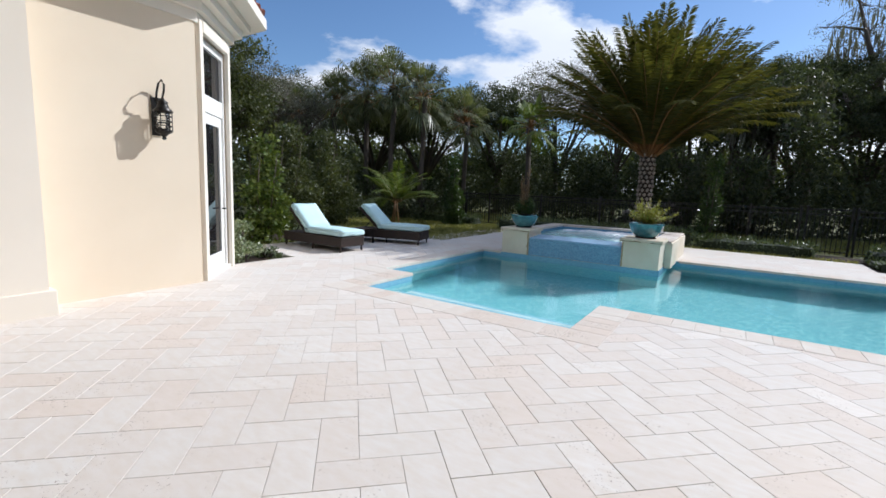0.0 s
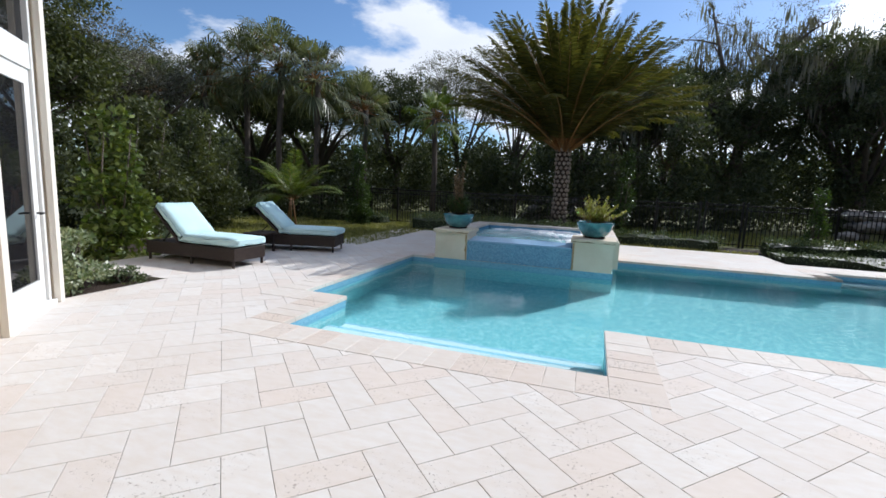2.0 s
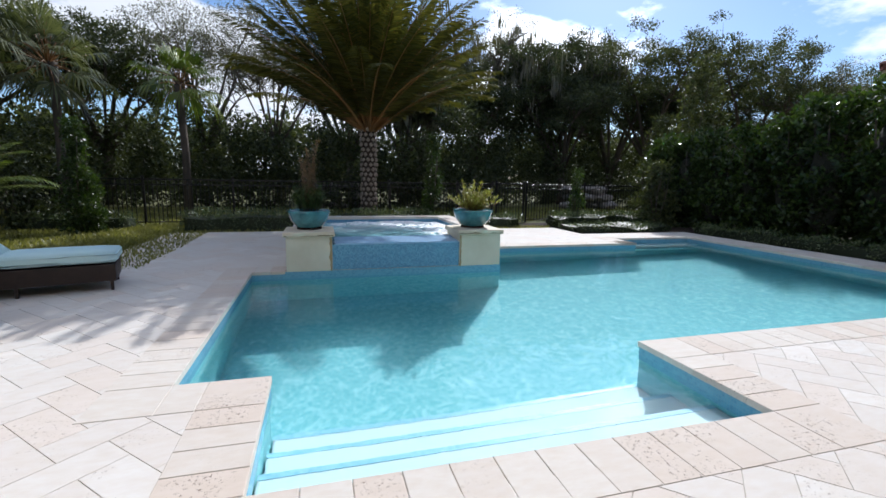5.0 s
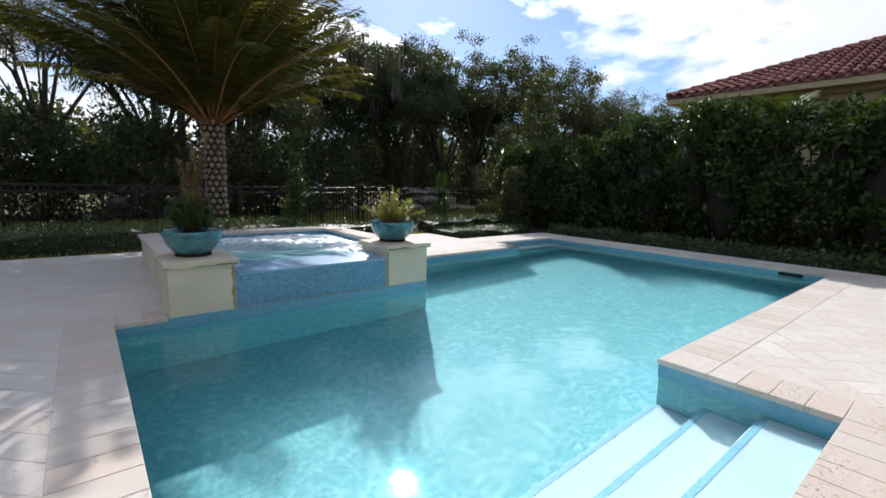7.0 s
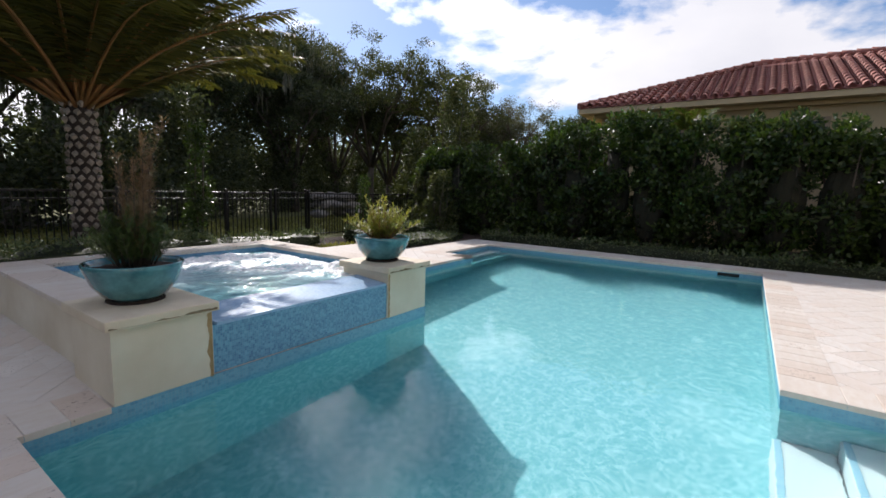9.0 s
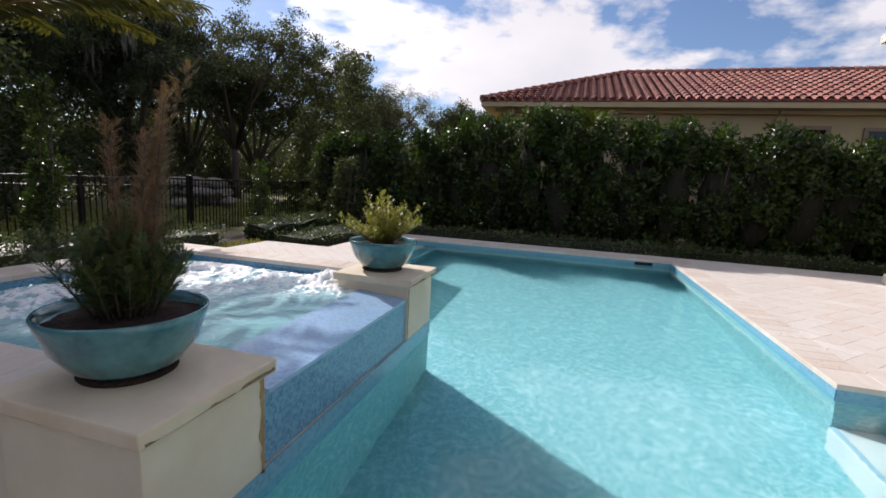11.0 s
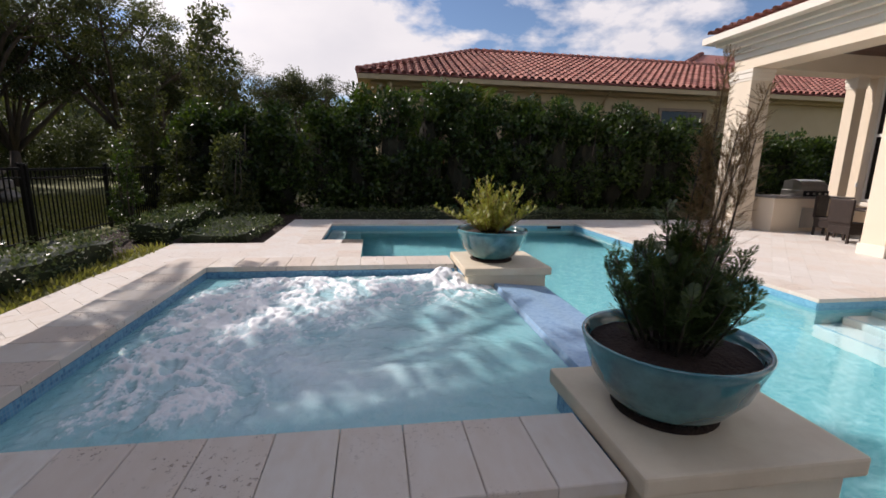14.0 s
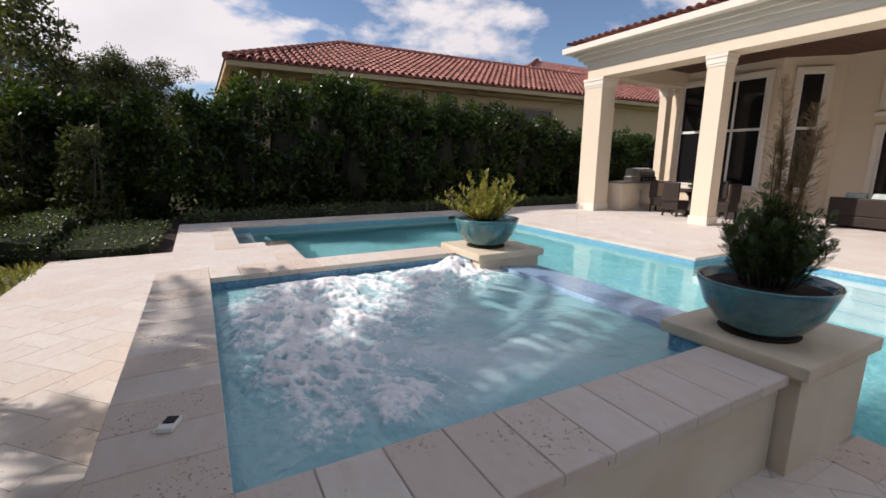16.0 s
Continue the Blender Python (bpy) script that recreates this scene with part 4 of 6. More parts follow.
# ---- beds and mulch ----
for x0, x1, y0, y1 in ((6.42, 11.6, -6.0, 15.6), (2.83, 6.41, 13.75, 17.3), (-7.0, 2.82, 15.75, 17.4), (-9.28, -7.44, 4.3, 5.78), (-11.5, -9.0, 9.4, 10.4), (-16, -10.2, 4.8, 9.0)):
    bm = bmesh.new()
    nx, ny = max(3, int((x1 - x0) / 0.35)), max(3, int((y1 - y0) / 0.35))
    g = [[bm.verts.new((x0 + (x1 - x0) * i / nx, y0 + (y1 - y0) * j / ny, -0.03 + (0.035 * noise.noise(Vector((x0 + i * 0.6, j * 0.6, 3))) + 0.02 if 0 < i < nx and 0 < j < ny else -0.02))) for j in range(ny + 1)] for i in range(nx + 1)]
    for i in range(nx):
        for j in range(ny):
            bm.faces.new((g[i][j], g[i + 1][j], g[i + 1][j + 1], g[i][j + 1])).smooth = True
    tagged(link_mesh("mulch_bed", bm, M_MULCH), "dark brown mulch planting bed", "flower bed", kind="structure")


def lawn_grass():
    pts = []
    for (x0, x1, y0, y1), n in (((-16, -9.3, 8.6, 17.6), 16000), ((-9.3, -7.0, 10.6, 17.6), 7000), ((-16, 14, 17.9, 25), 26000), ((-9.3, 2.8, 15.3, 15.8), 1500)):
        pts.append(np.column_stack([RNG.uniform(x0, x1, n), RNG.uniform(y0, y1, n), np.full(n, -0.04)]))
    p = np.concatenate(pts)
    n = len(p)
    a = RNG.uniform(0, 2 * np.pi, n)
    s = np.column_stack([np.cos(a), np.sin(a), np.zeros(n)]) * 0.02
    tip = p + np.column_stack([RNG.normal(0, 0.03, n), RNG.normal(0, 0.03, n), RNG.uniform(0.05, 0.1, n)])
    v = np.stack([p - s, p + s, tip + s * 0.3, tip - s * 0.3], axis=1).reshape(-1, 3)
    return tagged(sheet("grass", v, np.arange(4 * n).reshape(-1, 4), M_GRASS), "short mown green lawn grass", "grass", kind="stuff")


lawn_grass()

# ---- hedges and low borders ----


def hedge_blobs(x0, x1, y0, y1, z0, z1, step, size, bump=0.35):
    out_b = []
    nx, ny = max(1, round((x1 - x0) / step)), max(1, round((y1 - y0) / step))
    nz = max(1, round((z1 - z0) / step))
    for i in range(nx):
        for j in range(ny):
            top = RNG.uniform(-bump, bump)
            for k in range(nz):
                c = (x0 + (i + 0.5) * (x1 - x0) / nx + RNG.normal(0, 0.16 * step), y0 + (j + 0.5) * (y1 - y0) / ny + RNG.normal(0, 0.16 * step), z0 + (k + 0.5) * (z1 - z0) / nz + top * (k + 1) / nz)
                s = size * RNG.uniform(0.75, 1.25)
                out_b.append((c, (s, s, s * (z1 - z0) / nz / step * 1.0)))
    return out_b


def hedge_core(x0, x1, y0, y1, z0, z1, parent):
    bm = boxes((x0, x1, y0, y1, z0, z1))
    bmesh.ops.subdivide_edges(bm, edges=list(bm.edges), cuts=10, use_grid_fill=True)
    for v in bm.verts:
        v.co += Vector((noise.noise(v.co * 1.7), noise.noise(v.co * 1.7 + Vector((9, 0, 0))), noise.noise(v.co * 1.7 + Vector((0, 9, 0))))) * 0.12
    return part("solid_core", bm, M_LEAF_TREE, parent)


def hedge_bush(x, y, h, seed):
    """One bush of the tall hedge: several bare stems under a lumpy crown."""
    ob = empty("hedge_bush", pose(x, y, -0.03), "tall dark green hedge bush with glossy leaves in mulch", "hedge", "tall hedge along the neighbour")
    rnd = random.Random(seed)
    for k in range(4):
        a = 1.57 * k + rnd.uniform(-0.5, 0.5)
        part("stem", tube([(0.12 * math.cos(a), 0.12 * math.sin(a), 0), (0.2 * math.cos(a), 0.25 * math.sin(a), h * 0.4), (0.4 * math.cos(a), 0.5 * math.sin(a), h * 0.85)], [0.04, 0.03, 0.012], 5), M_BARK, ob)
    # added solid lump: blocks light through the leaves, its dark colour stands for shade
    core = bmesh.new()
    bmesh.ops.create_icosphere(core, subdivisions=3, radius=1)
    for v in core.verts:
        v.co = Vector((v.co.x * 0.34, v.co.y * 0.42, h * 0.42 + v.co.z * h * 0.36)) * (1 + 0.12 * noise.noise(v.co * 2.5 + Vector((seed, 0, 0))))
    part("solid_core", core, M_SHADE, ob, "solid near-black core painted as shade inside the bush")
    blobs = []
    for k in range(52):
        z = h * (rnd.uniform(0.06, 0.94) if k > 8 else rnd.uniform(0.82, 1.06))
        w = 0.62 * (0.75 + 0.35 * math.sin(math.pi * min(1, z / h)))
        a = rnd.uniform(0, 6.28)
        rr = w * rnd.uniform(0.25, 1.05)
        s = rnd.uniform(0.24, 0.46)
        blobs.append(((rr * math.cos(a) * 1.05, rr * math.sin(a) * 1.1, z - s * 0.4), (s, s, s * rnd.uniform(0.75, 1.1))))
    crown("crown", blobs, 300, 0.15, 0.075, M_LEAF_HEDGE, ob, 0.35, 0.5)
    return ob


hy, hk = -6.0, 0
while hy < 17.4:
    hh = 2.9 if hy > 13 else (3.55 if hy > 5 else (3.3 if hy > 1.2 else 2.8))
    hedge_bush(8.05 + RNG.uniform(-0.18, 0.18), hy, hh * RNG.uniform(0.93, 1.06), 100 + hk)
    if hk % 2:
        hedge_bush(9.15 + RNG.uniform(-0.18, 0.18), hy + 0.5, hh * RNG.uniform(0.85, 1.0), 300 + hk)
    hy += RNG.uniform(0.95, 1.2)
    hk += 1
for x0, x1, y0, y1, z1, lab in ((2.9, 6.3, 13.95, 15.3, 0.20, "low clipped groundcover bed with small glossy leaves"), (6.5, 7.0, -4, 13.6, 0.30, "low dark border hedge along the pool deck"), (3.0, 6.6, 15.45, 16.25, 0.48, "low clipped border hedge by the fence"),
                          (-0.9, 2.0, 15.75, 16.6, 0.38, "low clipped border hedge by the fence"), (-7.8, -1.0, 15.55, 16.5, 0.55, "low clipped border hedge behind the spa"), (-12.0, -9.2, 16.4, 17.2, 0.4, "low clipped border hedge by the fence")):
    lb = empty("border_hedge", pose(0, 0, 0), lab, "hedge", "low borders")
    hedge_core(x0 + 0.08, x1 - 0.08, y0 + 0.08, y1 - 0.08, -0.03, z1 * 0.6, lb)
    crown("foliage", hedge_blobs(x0, x1, y0, y1, 0.0, z1, 0.3, 0.2, 0.03), 700, 0.06, 0.034, M_LEAF_LOW, lb, 0.5)

# ---- fence ----


def fence(name, a, b, z, h, posts_at, label, gap=0.115):
    a, b = Vector(a), Vector(b)
    L = (b - a).length
    ang = math.atan2(b.y - a.y, b.x - a.x)
    f = empty(name, Matrix.Translation((a.x, a.y, z)) @ Matrix.Rotation(ang, 4, "Z"), label, "fence", "metal fences")
    for zz, t in ((h - 0.045, 0.022), (h - 0.20, 0.016), (0.10, 0.016)):
        part("rail", boxes((0, L, -0.02, 0.02, zz - t, zz + t), bevel=0.004), M_METAL, f)
    pk = boxes((-0.009, 0.009, -0.009, 0.009, 0.03, h - 0.05))
    me = bpy.data.meshes.new("picket")
    pk.to_mesh(me)
    pk.free()
    me.materials.append(M_METAL)
    for i in range(1, int(L / gap)):
        o = new("picket", me)
        o.parent, o.location = f, (i * gap, 0, 0)
    for p in posts_at:
        ps = part("post", boxes((p - 0.03, p + 0.03, -0.03, 0.03, -0.1, h + 0.03), bevel=0.004), M_METAL, f)
        part("post_cap", boxes((p - 0.04, p + 0.04, -0.04, 0.04, h + 0.03, h + 0.055), bevel=0.008), M_METAL, ps)
    return f


FZ, FH = -0.05, 1.40
fence("fence", (-20, 17.7), (-9.2, 17.7), FZ, FH, (0, 2.4, 4.8, 7.2, 9.6), "dark bronze metal picket fence on the lawn")
fence("fence", (-9.2, 17.7), (1.75, 17.7), FZ, FH, (0, 2.4, 4.8, 7.2, 9.6, 10.9), "dark bronze metal picket fence behind the palm")
fence("gate", (1.83, 17.7), (2.95, 17.7), FZ, FH + 0.02, (0.03, 1.09), "dark bronze metal picket gate")
fence("fence", (3.03, 17.7), (13.5, 17.7), FZ, FH, (0, 2.4, 4.8, 7.2, 9.6), "dark bronze metal picket fence by the border hedge")

# ---- date palm ----


def frond_arrays(base, azim, elev, length, arc, leaflets=46, leaf_len=0.55, leaf_w=0.035, vee=0.5):
    """A feathered frond: the points of its stem and the corners of its leaflets."""
    stem, p = [], np.array(base, float)
    n = 14
    for i in range(n + 1):
        e = elev - arc * (i / n) ** 1.5
        d = np.array([math.cos(azim) * math.cos(e), math.sin(azim) * math.cos(e), math.sin(e)])
        stem.append(p.copy())
        p = p + d * length / n
    stem = np.array(stem)
    side = np.array([-math.sin(azim), math.cos(azim), 0])
    vs = []
    for k in range(leaflets):
        u = 0.16 + 0.84 * k / leaflets
        f = u * n
        i = min(int(f), n - 1)
        c = stem[i] + (stem[i + 1] - stem[i]) * (f - i)
        d = stem[i + 1] - stem[i]
        d = d / np.linalg.norm(d)
        up = np.cross(side, d)
        ll = leaf_len * (0.5 + 0.9 * math.sin(math.pi * min(1, u * 0.92 + 0.05))) * RNG.uniform(0.85, 1.1)
        for s in (-1, 1):
            dirv = d * RNG.uniform(0.55, 0.9) + side * s * RNG.uniform(0.75, 1.0) - up * vee * -1 * RNG.uniform(0.1, 0.7)
            dirv /= np.linalg.norm(dirv)
            w = np.cross(dirv, up)
            w = w / (np.linalg.norm(w) + 1e-9) * leaf_w
            tip = c + dirv * ll
            tip[2] -= 0.10 * ll
            mid = c + dirv * ll * 0.5
            vs.append((c, mid + w, tip, mid - w))
    return stem, np.array(vs).reshape(-1, 3)


def date_palm(x, y, trunk_h, fronds, reach):
    ob = empty("date_palm", pose(x, y, 0), "date palm with diamond-cut trunk and a wide arching crown", "palm tree")
    part("trunk", lathe([(0.33, -0.06), (0.28, 0.3), (0.215, 0.9), (0.205, 1.8), (0.215, trunk_h - 0.3), (0.30, trunk_h)], 20), M_BOOT_DARK, ob)
    boot = bmesh.new()
    rows = int(trunk_h / 0.15)
    for j in range(rows):
        z = 0.05 + j * 0.15
        rad = 0.215 + 0.07 * max(0, 1 - z / 0.6) + 0.05 * max(0, (z - trunk_h + 0.5) / 0.5)
        for i in range(9):
            a = 2 * math.pi * (i + 0.5 * (j % 2)) / 9
            jut, sag = RNG.uniform(0.5, 1.5), RNG.uniform(-0.015, 0.02)
            m = Matrix.Rotation(a + RNG.normal(0, 0.035), 4, "Z") @ Matrix.Translation((rad + 0.005, 0, z)) @ Matrix.Rotation(radians(-18), 4, "Y")
            vs = [boot.verts.new(m @ Vector(c)) for c in ((0.0, -0.066, 0.0), (0.0, 0.0, -0.07), (0.0, 0.066, 0.0), (0.0, 0.0, 0.08), (0.05 * jut, -0.042, 0.015 + sag), (0.05 * jut, 0.0, -0.03 + sag), (0.05 * jut, 0.042, 0.015 + sag), (0.05 * jut, 0.0, 0.05 + sag))]
            for k in range(4):
                boot.faces.new((vs[k], vs[(k + 1) % 4], vs[4 + (k + 1) % 4], vs[4 + k]))
            boot.faces.new(vs[4:])
    tagged(part("leaf_scar_cover", boot, M_BOOT, ob, "grey-brown diamond leaf scars"), kind="stuff")
    for k in range(fronds):
        u = k / fronds
        az = k * 2.39996
        el = radians(88 - 56 * u ** 0.8 + RNG.uniform(-5, 5))
        L = reach * RNG.uniform(0.86, 1.08) * (0.9 + 0.12 * u)
        stem, vs = frond_arrays((0.12 * math.cos(az), 0.12 * math.sin(az), trunk_h - 0.1 - 0.25 * u), az, el, L, radians(12 + 34 * u) * RNG.uniform(0.7, 1.3), 92, 0.42, 0.024)
        fr = sheet("frond", vs, np.arange(len(vs)).reshape(-1, 4), M_FROND, ob)
        part("stem", tube([tuple(p) for p in stem[::2]], [0.04 - 0.0055 * i for i in range(len(stem[::2]))], 5), M_FROND_STEM, fr, "orange-green frond stem")
    return ob


date_palm(-2.75, 17.0, 3.15, 135, 4.6)

# ---- trees and shrubs ----


def limbs(height, fork, count, spread, radius, seed, lean=(0, 0)):
    rnd = random.Random(seed)
    bm = bmesh.new()
    top = Vector((lean[0], lean[1], fork))
    tube([(0, 0, -0.1), (lean[0] * 0.3 + rnd.uniform(-.1, .1), lean[1] * 0.3, fork * 0.5), tuple(top)], [radius * 1.25, radius, radius * 0.85], 9, bm)
    tips = []
    for i in range(count):
        a = 2 * math.pi * i / count + rnd.uniform(-0.4, 0.4)
        r = spread * rnd.uniform(0.55, 1.0)
        end = top + Vector((math.cos(a) * r, math.sin(a) * r, (height - fork) * rnd.uniform(0.45, 0.95)))
        mid = top.lerp(end, 0.5) + Vector((rnd.uniform(-.4, .4), rnd.uniform(-.4, .4), (height - fork) * 0.08))
        tube([tuple(top - Vector((0, 0, 0.1))), tuple(mid), tuple(end)], [radius * 0.6, radius * 0.36, radius * 0.1], 6, bm)
        tips.append(end)
        for k in range(4):
            st = mid.lerp(end, rnd.uniform(0.0, 0.7))
            e2 = st + Vector((rnd.uniform(-1, 1), rnd.uniform(-1, 1), rnd.uniform(0.1, 0.9))) * spread * 0.42
            tube([tuple(st), tuple(st.lerp(e2, 0.5) + Vector((0, 0, 0.1))), tuple(e2)], [radius * 0.22, radius * 0.14, radius * 0.05], 5, bm)
            tips.append(e2)
            for q in range(3):
                s3 = st.lerp(e2, rnd.uniform(0.3, 1.0))
                e3 = s3 + Vector((rnd.uniform(-1, 1), rnd.uniform(-1, 1), rnd.uniform(-0.1, 0.9))) * spread * 0.3
                tube([tuple(s3), tuple(e3)], [radius * 0.09, radius * 0.025], 3, bm)
                tips.append(e3)
    return bm, tips


def tree(x, y, height, fork, spread, leaf, label, seed, density=26, clump=0.95, leaf_size=0.24, bark=None, radius=0.2, count=7, group="trees behind the fence", flat=0.6, moss=False):
    ob = empty("tree", pose(x, y, -0.06), label, "tree", group)
    bm, tips = limbs(height, fork, count, spread, radius, seed)
    part("trunk", bm, bark or M_BARK, ob)
    rnd = random.Random(seed + 1)
    hub = Vector((0, 0, fork + (height - fork) * 0.55))
    for k in range(int(count * 4)):
        a, e = rnd.uniform(0, 6.28), rnd.uniform(-0.35, 1.4)
        tips.append(hub + Vector((math.cos(a) * math.cos(e) * spread, math.sin(a) * math.cos(e) * spread, math.sin(e) * (height - fork) * 0.42)) * rnd.uniform(0.6, 1.0))
    blobs = [(tuple(t + Vector((rnd.uniform(-.5, .5), rnd.uniform(-.5, .5), rnd.uniform(-.2, .5)))), (clump * rnd.uniform(0.7, 1.3), clump * rnd.uniform(0.7, 1.3), clump * rnd.uniform(0.5, 0.9) * flat / 0.6)) for t in tips]
    crown("crown", blobs, density, leaf_size, leaf_size * 0.45, leaf, ob, 0.15)
    if moss:
        hung = []
        for t in tips[::2]:
            for k in range(16):
                c = np.array(t) + RNG.normal(0, 0.22, 3)
                ln = RNG.uniform(0.4, 1.3)
                sd = RNG.normal(0, 0.03, 3)
                sd[2] = 0
                end = c + np.array([RNG.normal(0, 0.06), RNG.normal(0, 0.06), -ln])
                hung += [c, (c + end) / 2 + sd, end, (c + end) / 2 - sd]
        tagged(sheet("hanging_moss", np.array(hung), np.arange(len(hung)).reshape(-1, 4), M_MOSS, ob), "grey strands of hanging moss", kind="stuff")
    return ob


def shrub(x, y, h, r, leaf, label, density=420, size=0.09, name="shrub", cone=0.6, group="", rotz=0):
    ob = empty(name, pose(x, y, -0.04), label, "shrub", group)
    bm = bmesh.new()
    for k in range(5):
        a = 2 * math.pi * k / 5
        tube([(0.03 * math.cos(a), 0.03 * math.sin(a), -0.02), (r * 0.3 * math.cos(a), r * 0.3 * math.sin(a), h * 0.45), (r * 0.35 * math.cos(a + 0.4), r * 0.35 * math.sin(a + 0.4), h * 0.85)], [0.025, 0.018, 0.006], 5, bm)
    part("stem_mass", bm, M_BARK, ob)
    blobs = []
    n = max(5, int(h / 0.28))
    for k in range(n):
        u = (k + 0.5) / n
        rr = r * (1 - cone * u) * (0.75 + 0.25 * math.sin(math.pi * min(1, u * 1.6)))
        for j in range(4):
            a = RNG.uniform(0, 2 * math.pi)
            blobs.append(((math.cos(a) * rr * 0.5, math.sin(a) * rr * 0.5, h * u), (rr * 0.62, rr * 0.62, h / n * 0.9)))
    crown("leaves", blobs, density, size, size * 0.5, leaf, ob, 0.4)
    return ob


def sabal_palm(x, y, h, seed, fans=30, r=1.5, leaf=None):
    ob = empty("sabal_palm", pose(x, y, -0.06), "cabbage palm with fan leaves and grey trunk", "palm tree", "cabbage palms on the lawn")
    rnd = random.Random(seed)
    part("trunk", tube([(0, 0, -0.1), (rnd.uniform(-.15, .15), 0.1, h * 0.5), (rnd.uniform(-.3, .3), 0, h)], [0.15, 0.12, 0.14], 10), M_BARK, ob)
    stems = bmesh.new()
    vs = []
    for k in range(fans):
        az, el = k * 2.4, radians(80 - 135 * k / fans + rnd.uniform(-10, 10))
        L = r * rnd.uniform(0.5, 0.85)
        d = Vector((math.cos(az) * math.cos(el), math.sin(az) * math.cos(el), math.sin(el)))
        c = Vector((0, 0, h)) + d * L
        tube([(0, 0, h - 0.1), tuple(Vector((0, 0, h)) + d * L * 0.5 + Vector((0, 0, 0.05))), tuple(c)], [0.025, 0.018, 0.014], 4, stems)
        side = Vector((-math.sin(az), math.cos(az), rnd.uniform(-0.4, 0.4))).normalized()
        for i in range(20):
            t = radians(-115 + 230 * i / 19)
            dv = d * math.cos(t) + side * math.sin(t)
            ll = r * 0.56 * rnd.uniform(0.8, 1.1) * (0.72 + 0.28 * math.cos(t))
            w = dv.cross(side.cross(d)) * 0.034
            base = c - d * 0.18 * r * (0.5 + 0.5 * math.cos(t))
            mid = c + dv * ll * 0.6
            tip = c + dv * ll + Vector((0, 0, -0.5 * ll * rnd.uniform(0.6, 1.2)))
            vs.append((tuple(base), tuple(mid + w), tuple(tip), tuple(mid - w)))
    part("stem_mass", stems, M_FROND_STEM, ob, "green-brown leaf stems")
    v = np.array(vs).reshape(-1, 3)
    tagged(sheet("crown", v, np.arange(len(v)).reshape(-1, 4), leaf or M_SABAL, ob), "drooping fan leaves", kind="stuff")
    return ob


for x, y, h, s, r in ((-15.4, 18.2, 6.5, 1, 1.75), (-14.1, 18.9, 6.1, 2, 1.6), (-17.2, 18.2, 6.4, 3, 1.7), (-18.9, 17.6, 5.8, 4, 1.6), (-13.0, 21.6, 5.2, 5, 1.5), (-21.5, 17.0, 5.4, 6, 1.6)):
    sabal_palm(x, y, h, s, 36, r * 1.12)

sabal_palm(-8.85, 20.9, 4.7, 9, 26, 1.35, M_LEAF_BRIGHT)

DARK_TREE = "dense dark green tree behind the fence"
TREES = [
    (-22, 12, 9.2, 2.0, 3.2, M_LEAF_GREY, 11), (-18.5, 10.2, 6.8, 1.6, 2.6, M_LEAF_OLIVE, 12), (-20, 14.5, 7.0, 1.8, 3.0, M_LEAF_GREY, 31), (-25, 9, 8, 2, 3.2, M_LEAF_TREE, 32), (-25, 18, 8, 2, 3.4, M_LEAF_TREE, 33), (-17.5, 24, 7.4, 2, 3.4, M_LEAF_TREE, 34), (0.2, 27, 7.6, 2.4, 3.0, M_LEAF_TREE, 35), (29, 17, 7.5, 2.2, 3.4, M_LEAF_TREE, 37), (31, 27, 9, 2.2, 4.4, M_LEAF_TREE, 38), (-20, 22, 7.5, 2.4, 3.2, M_LEAF_TREE, 13), (-9.5, 27, 9.9, 2.6, 3.2, M_LEAF_GREY, 14), (-6.5, 29, 10.6, 2.8, 3.4, M_LEAF_GREY, 15),
    (-14, 28, 9.0, 2.4, 3.4, M_LEAF_TREE, 16), (-2.5, 30, 9.0, 2.4, 3.4, M_LEAF_TREE, 17), (2.5, 33, 9.0, 3.2, 3.6, M_LEAF_TREE, 18), (7.0, 35, 14.0, 5.0, 5.0, M_LEAF_GREY, 19), (-0.6, 35, 9.5, 6.0, 2.2, M_LEAF_TREE, 41), (1.6, 36, 10.0, 6.5, 2.2, M_LEAF_TREE, 42), (3.4, 34.5, 9.5, 6.0, 2.0, M_LEAF_TREE, 43), (13.5, 33, 12.0, 3.6, 4.4, M_LEAF_TREE, 20), (10.5, 30, 10.5, 3.2, 3.6, M_LEAF_TREE, 44),
    (17.5, 29, 10.6, 3.0, 4.6, M_LEAF_OLIVE, 21), (22, 25.5, 10.0, 3.0, 4.8, M_LEAF_OLIVE, 22), (26, 22, 8.4, 2.6, 3.8, M_LEAF_GREY, 23),
    (11, 29, 8.0, 2.0, 3.4, M_LEAF_TREE, 24), (5.2, 30, 7.4, 2.0, 3.2, M_LEAF_TREE, 25), (16, 31, 8.6, 2.0, 3.6, M_LEAF_TREE, 36), (20, 29.5, 7.6, 1.8, 3.6, M_LEAF_TREE, 45), (25.5, 26, 7.6, 1.8, 3.6, M_LEAF_TREE, 46),
]
for x, y, h, fk, sp, lf, sd in TREES:
    grey = lf is M_LEAF_GREY
    tree(x, y, h, fk, sp, lf, "sparse grey-green tree with fine twigs" if grey else ("rounded olive-green oak tree" if lf is M_LEAF_OLIVE else DARK_TREE), sd, 92 if grey else 135, 0.62 if grey else 0.7, 0.10 if grey else 0.155, radius=0.34 if h > 12 else (0.16 if grey else 0.24), count=9, moss=sd in (19, 20, 35, 44))

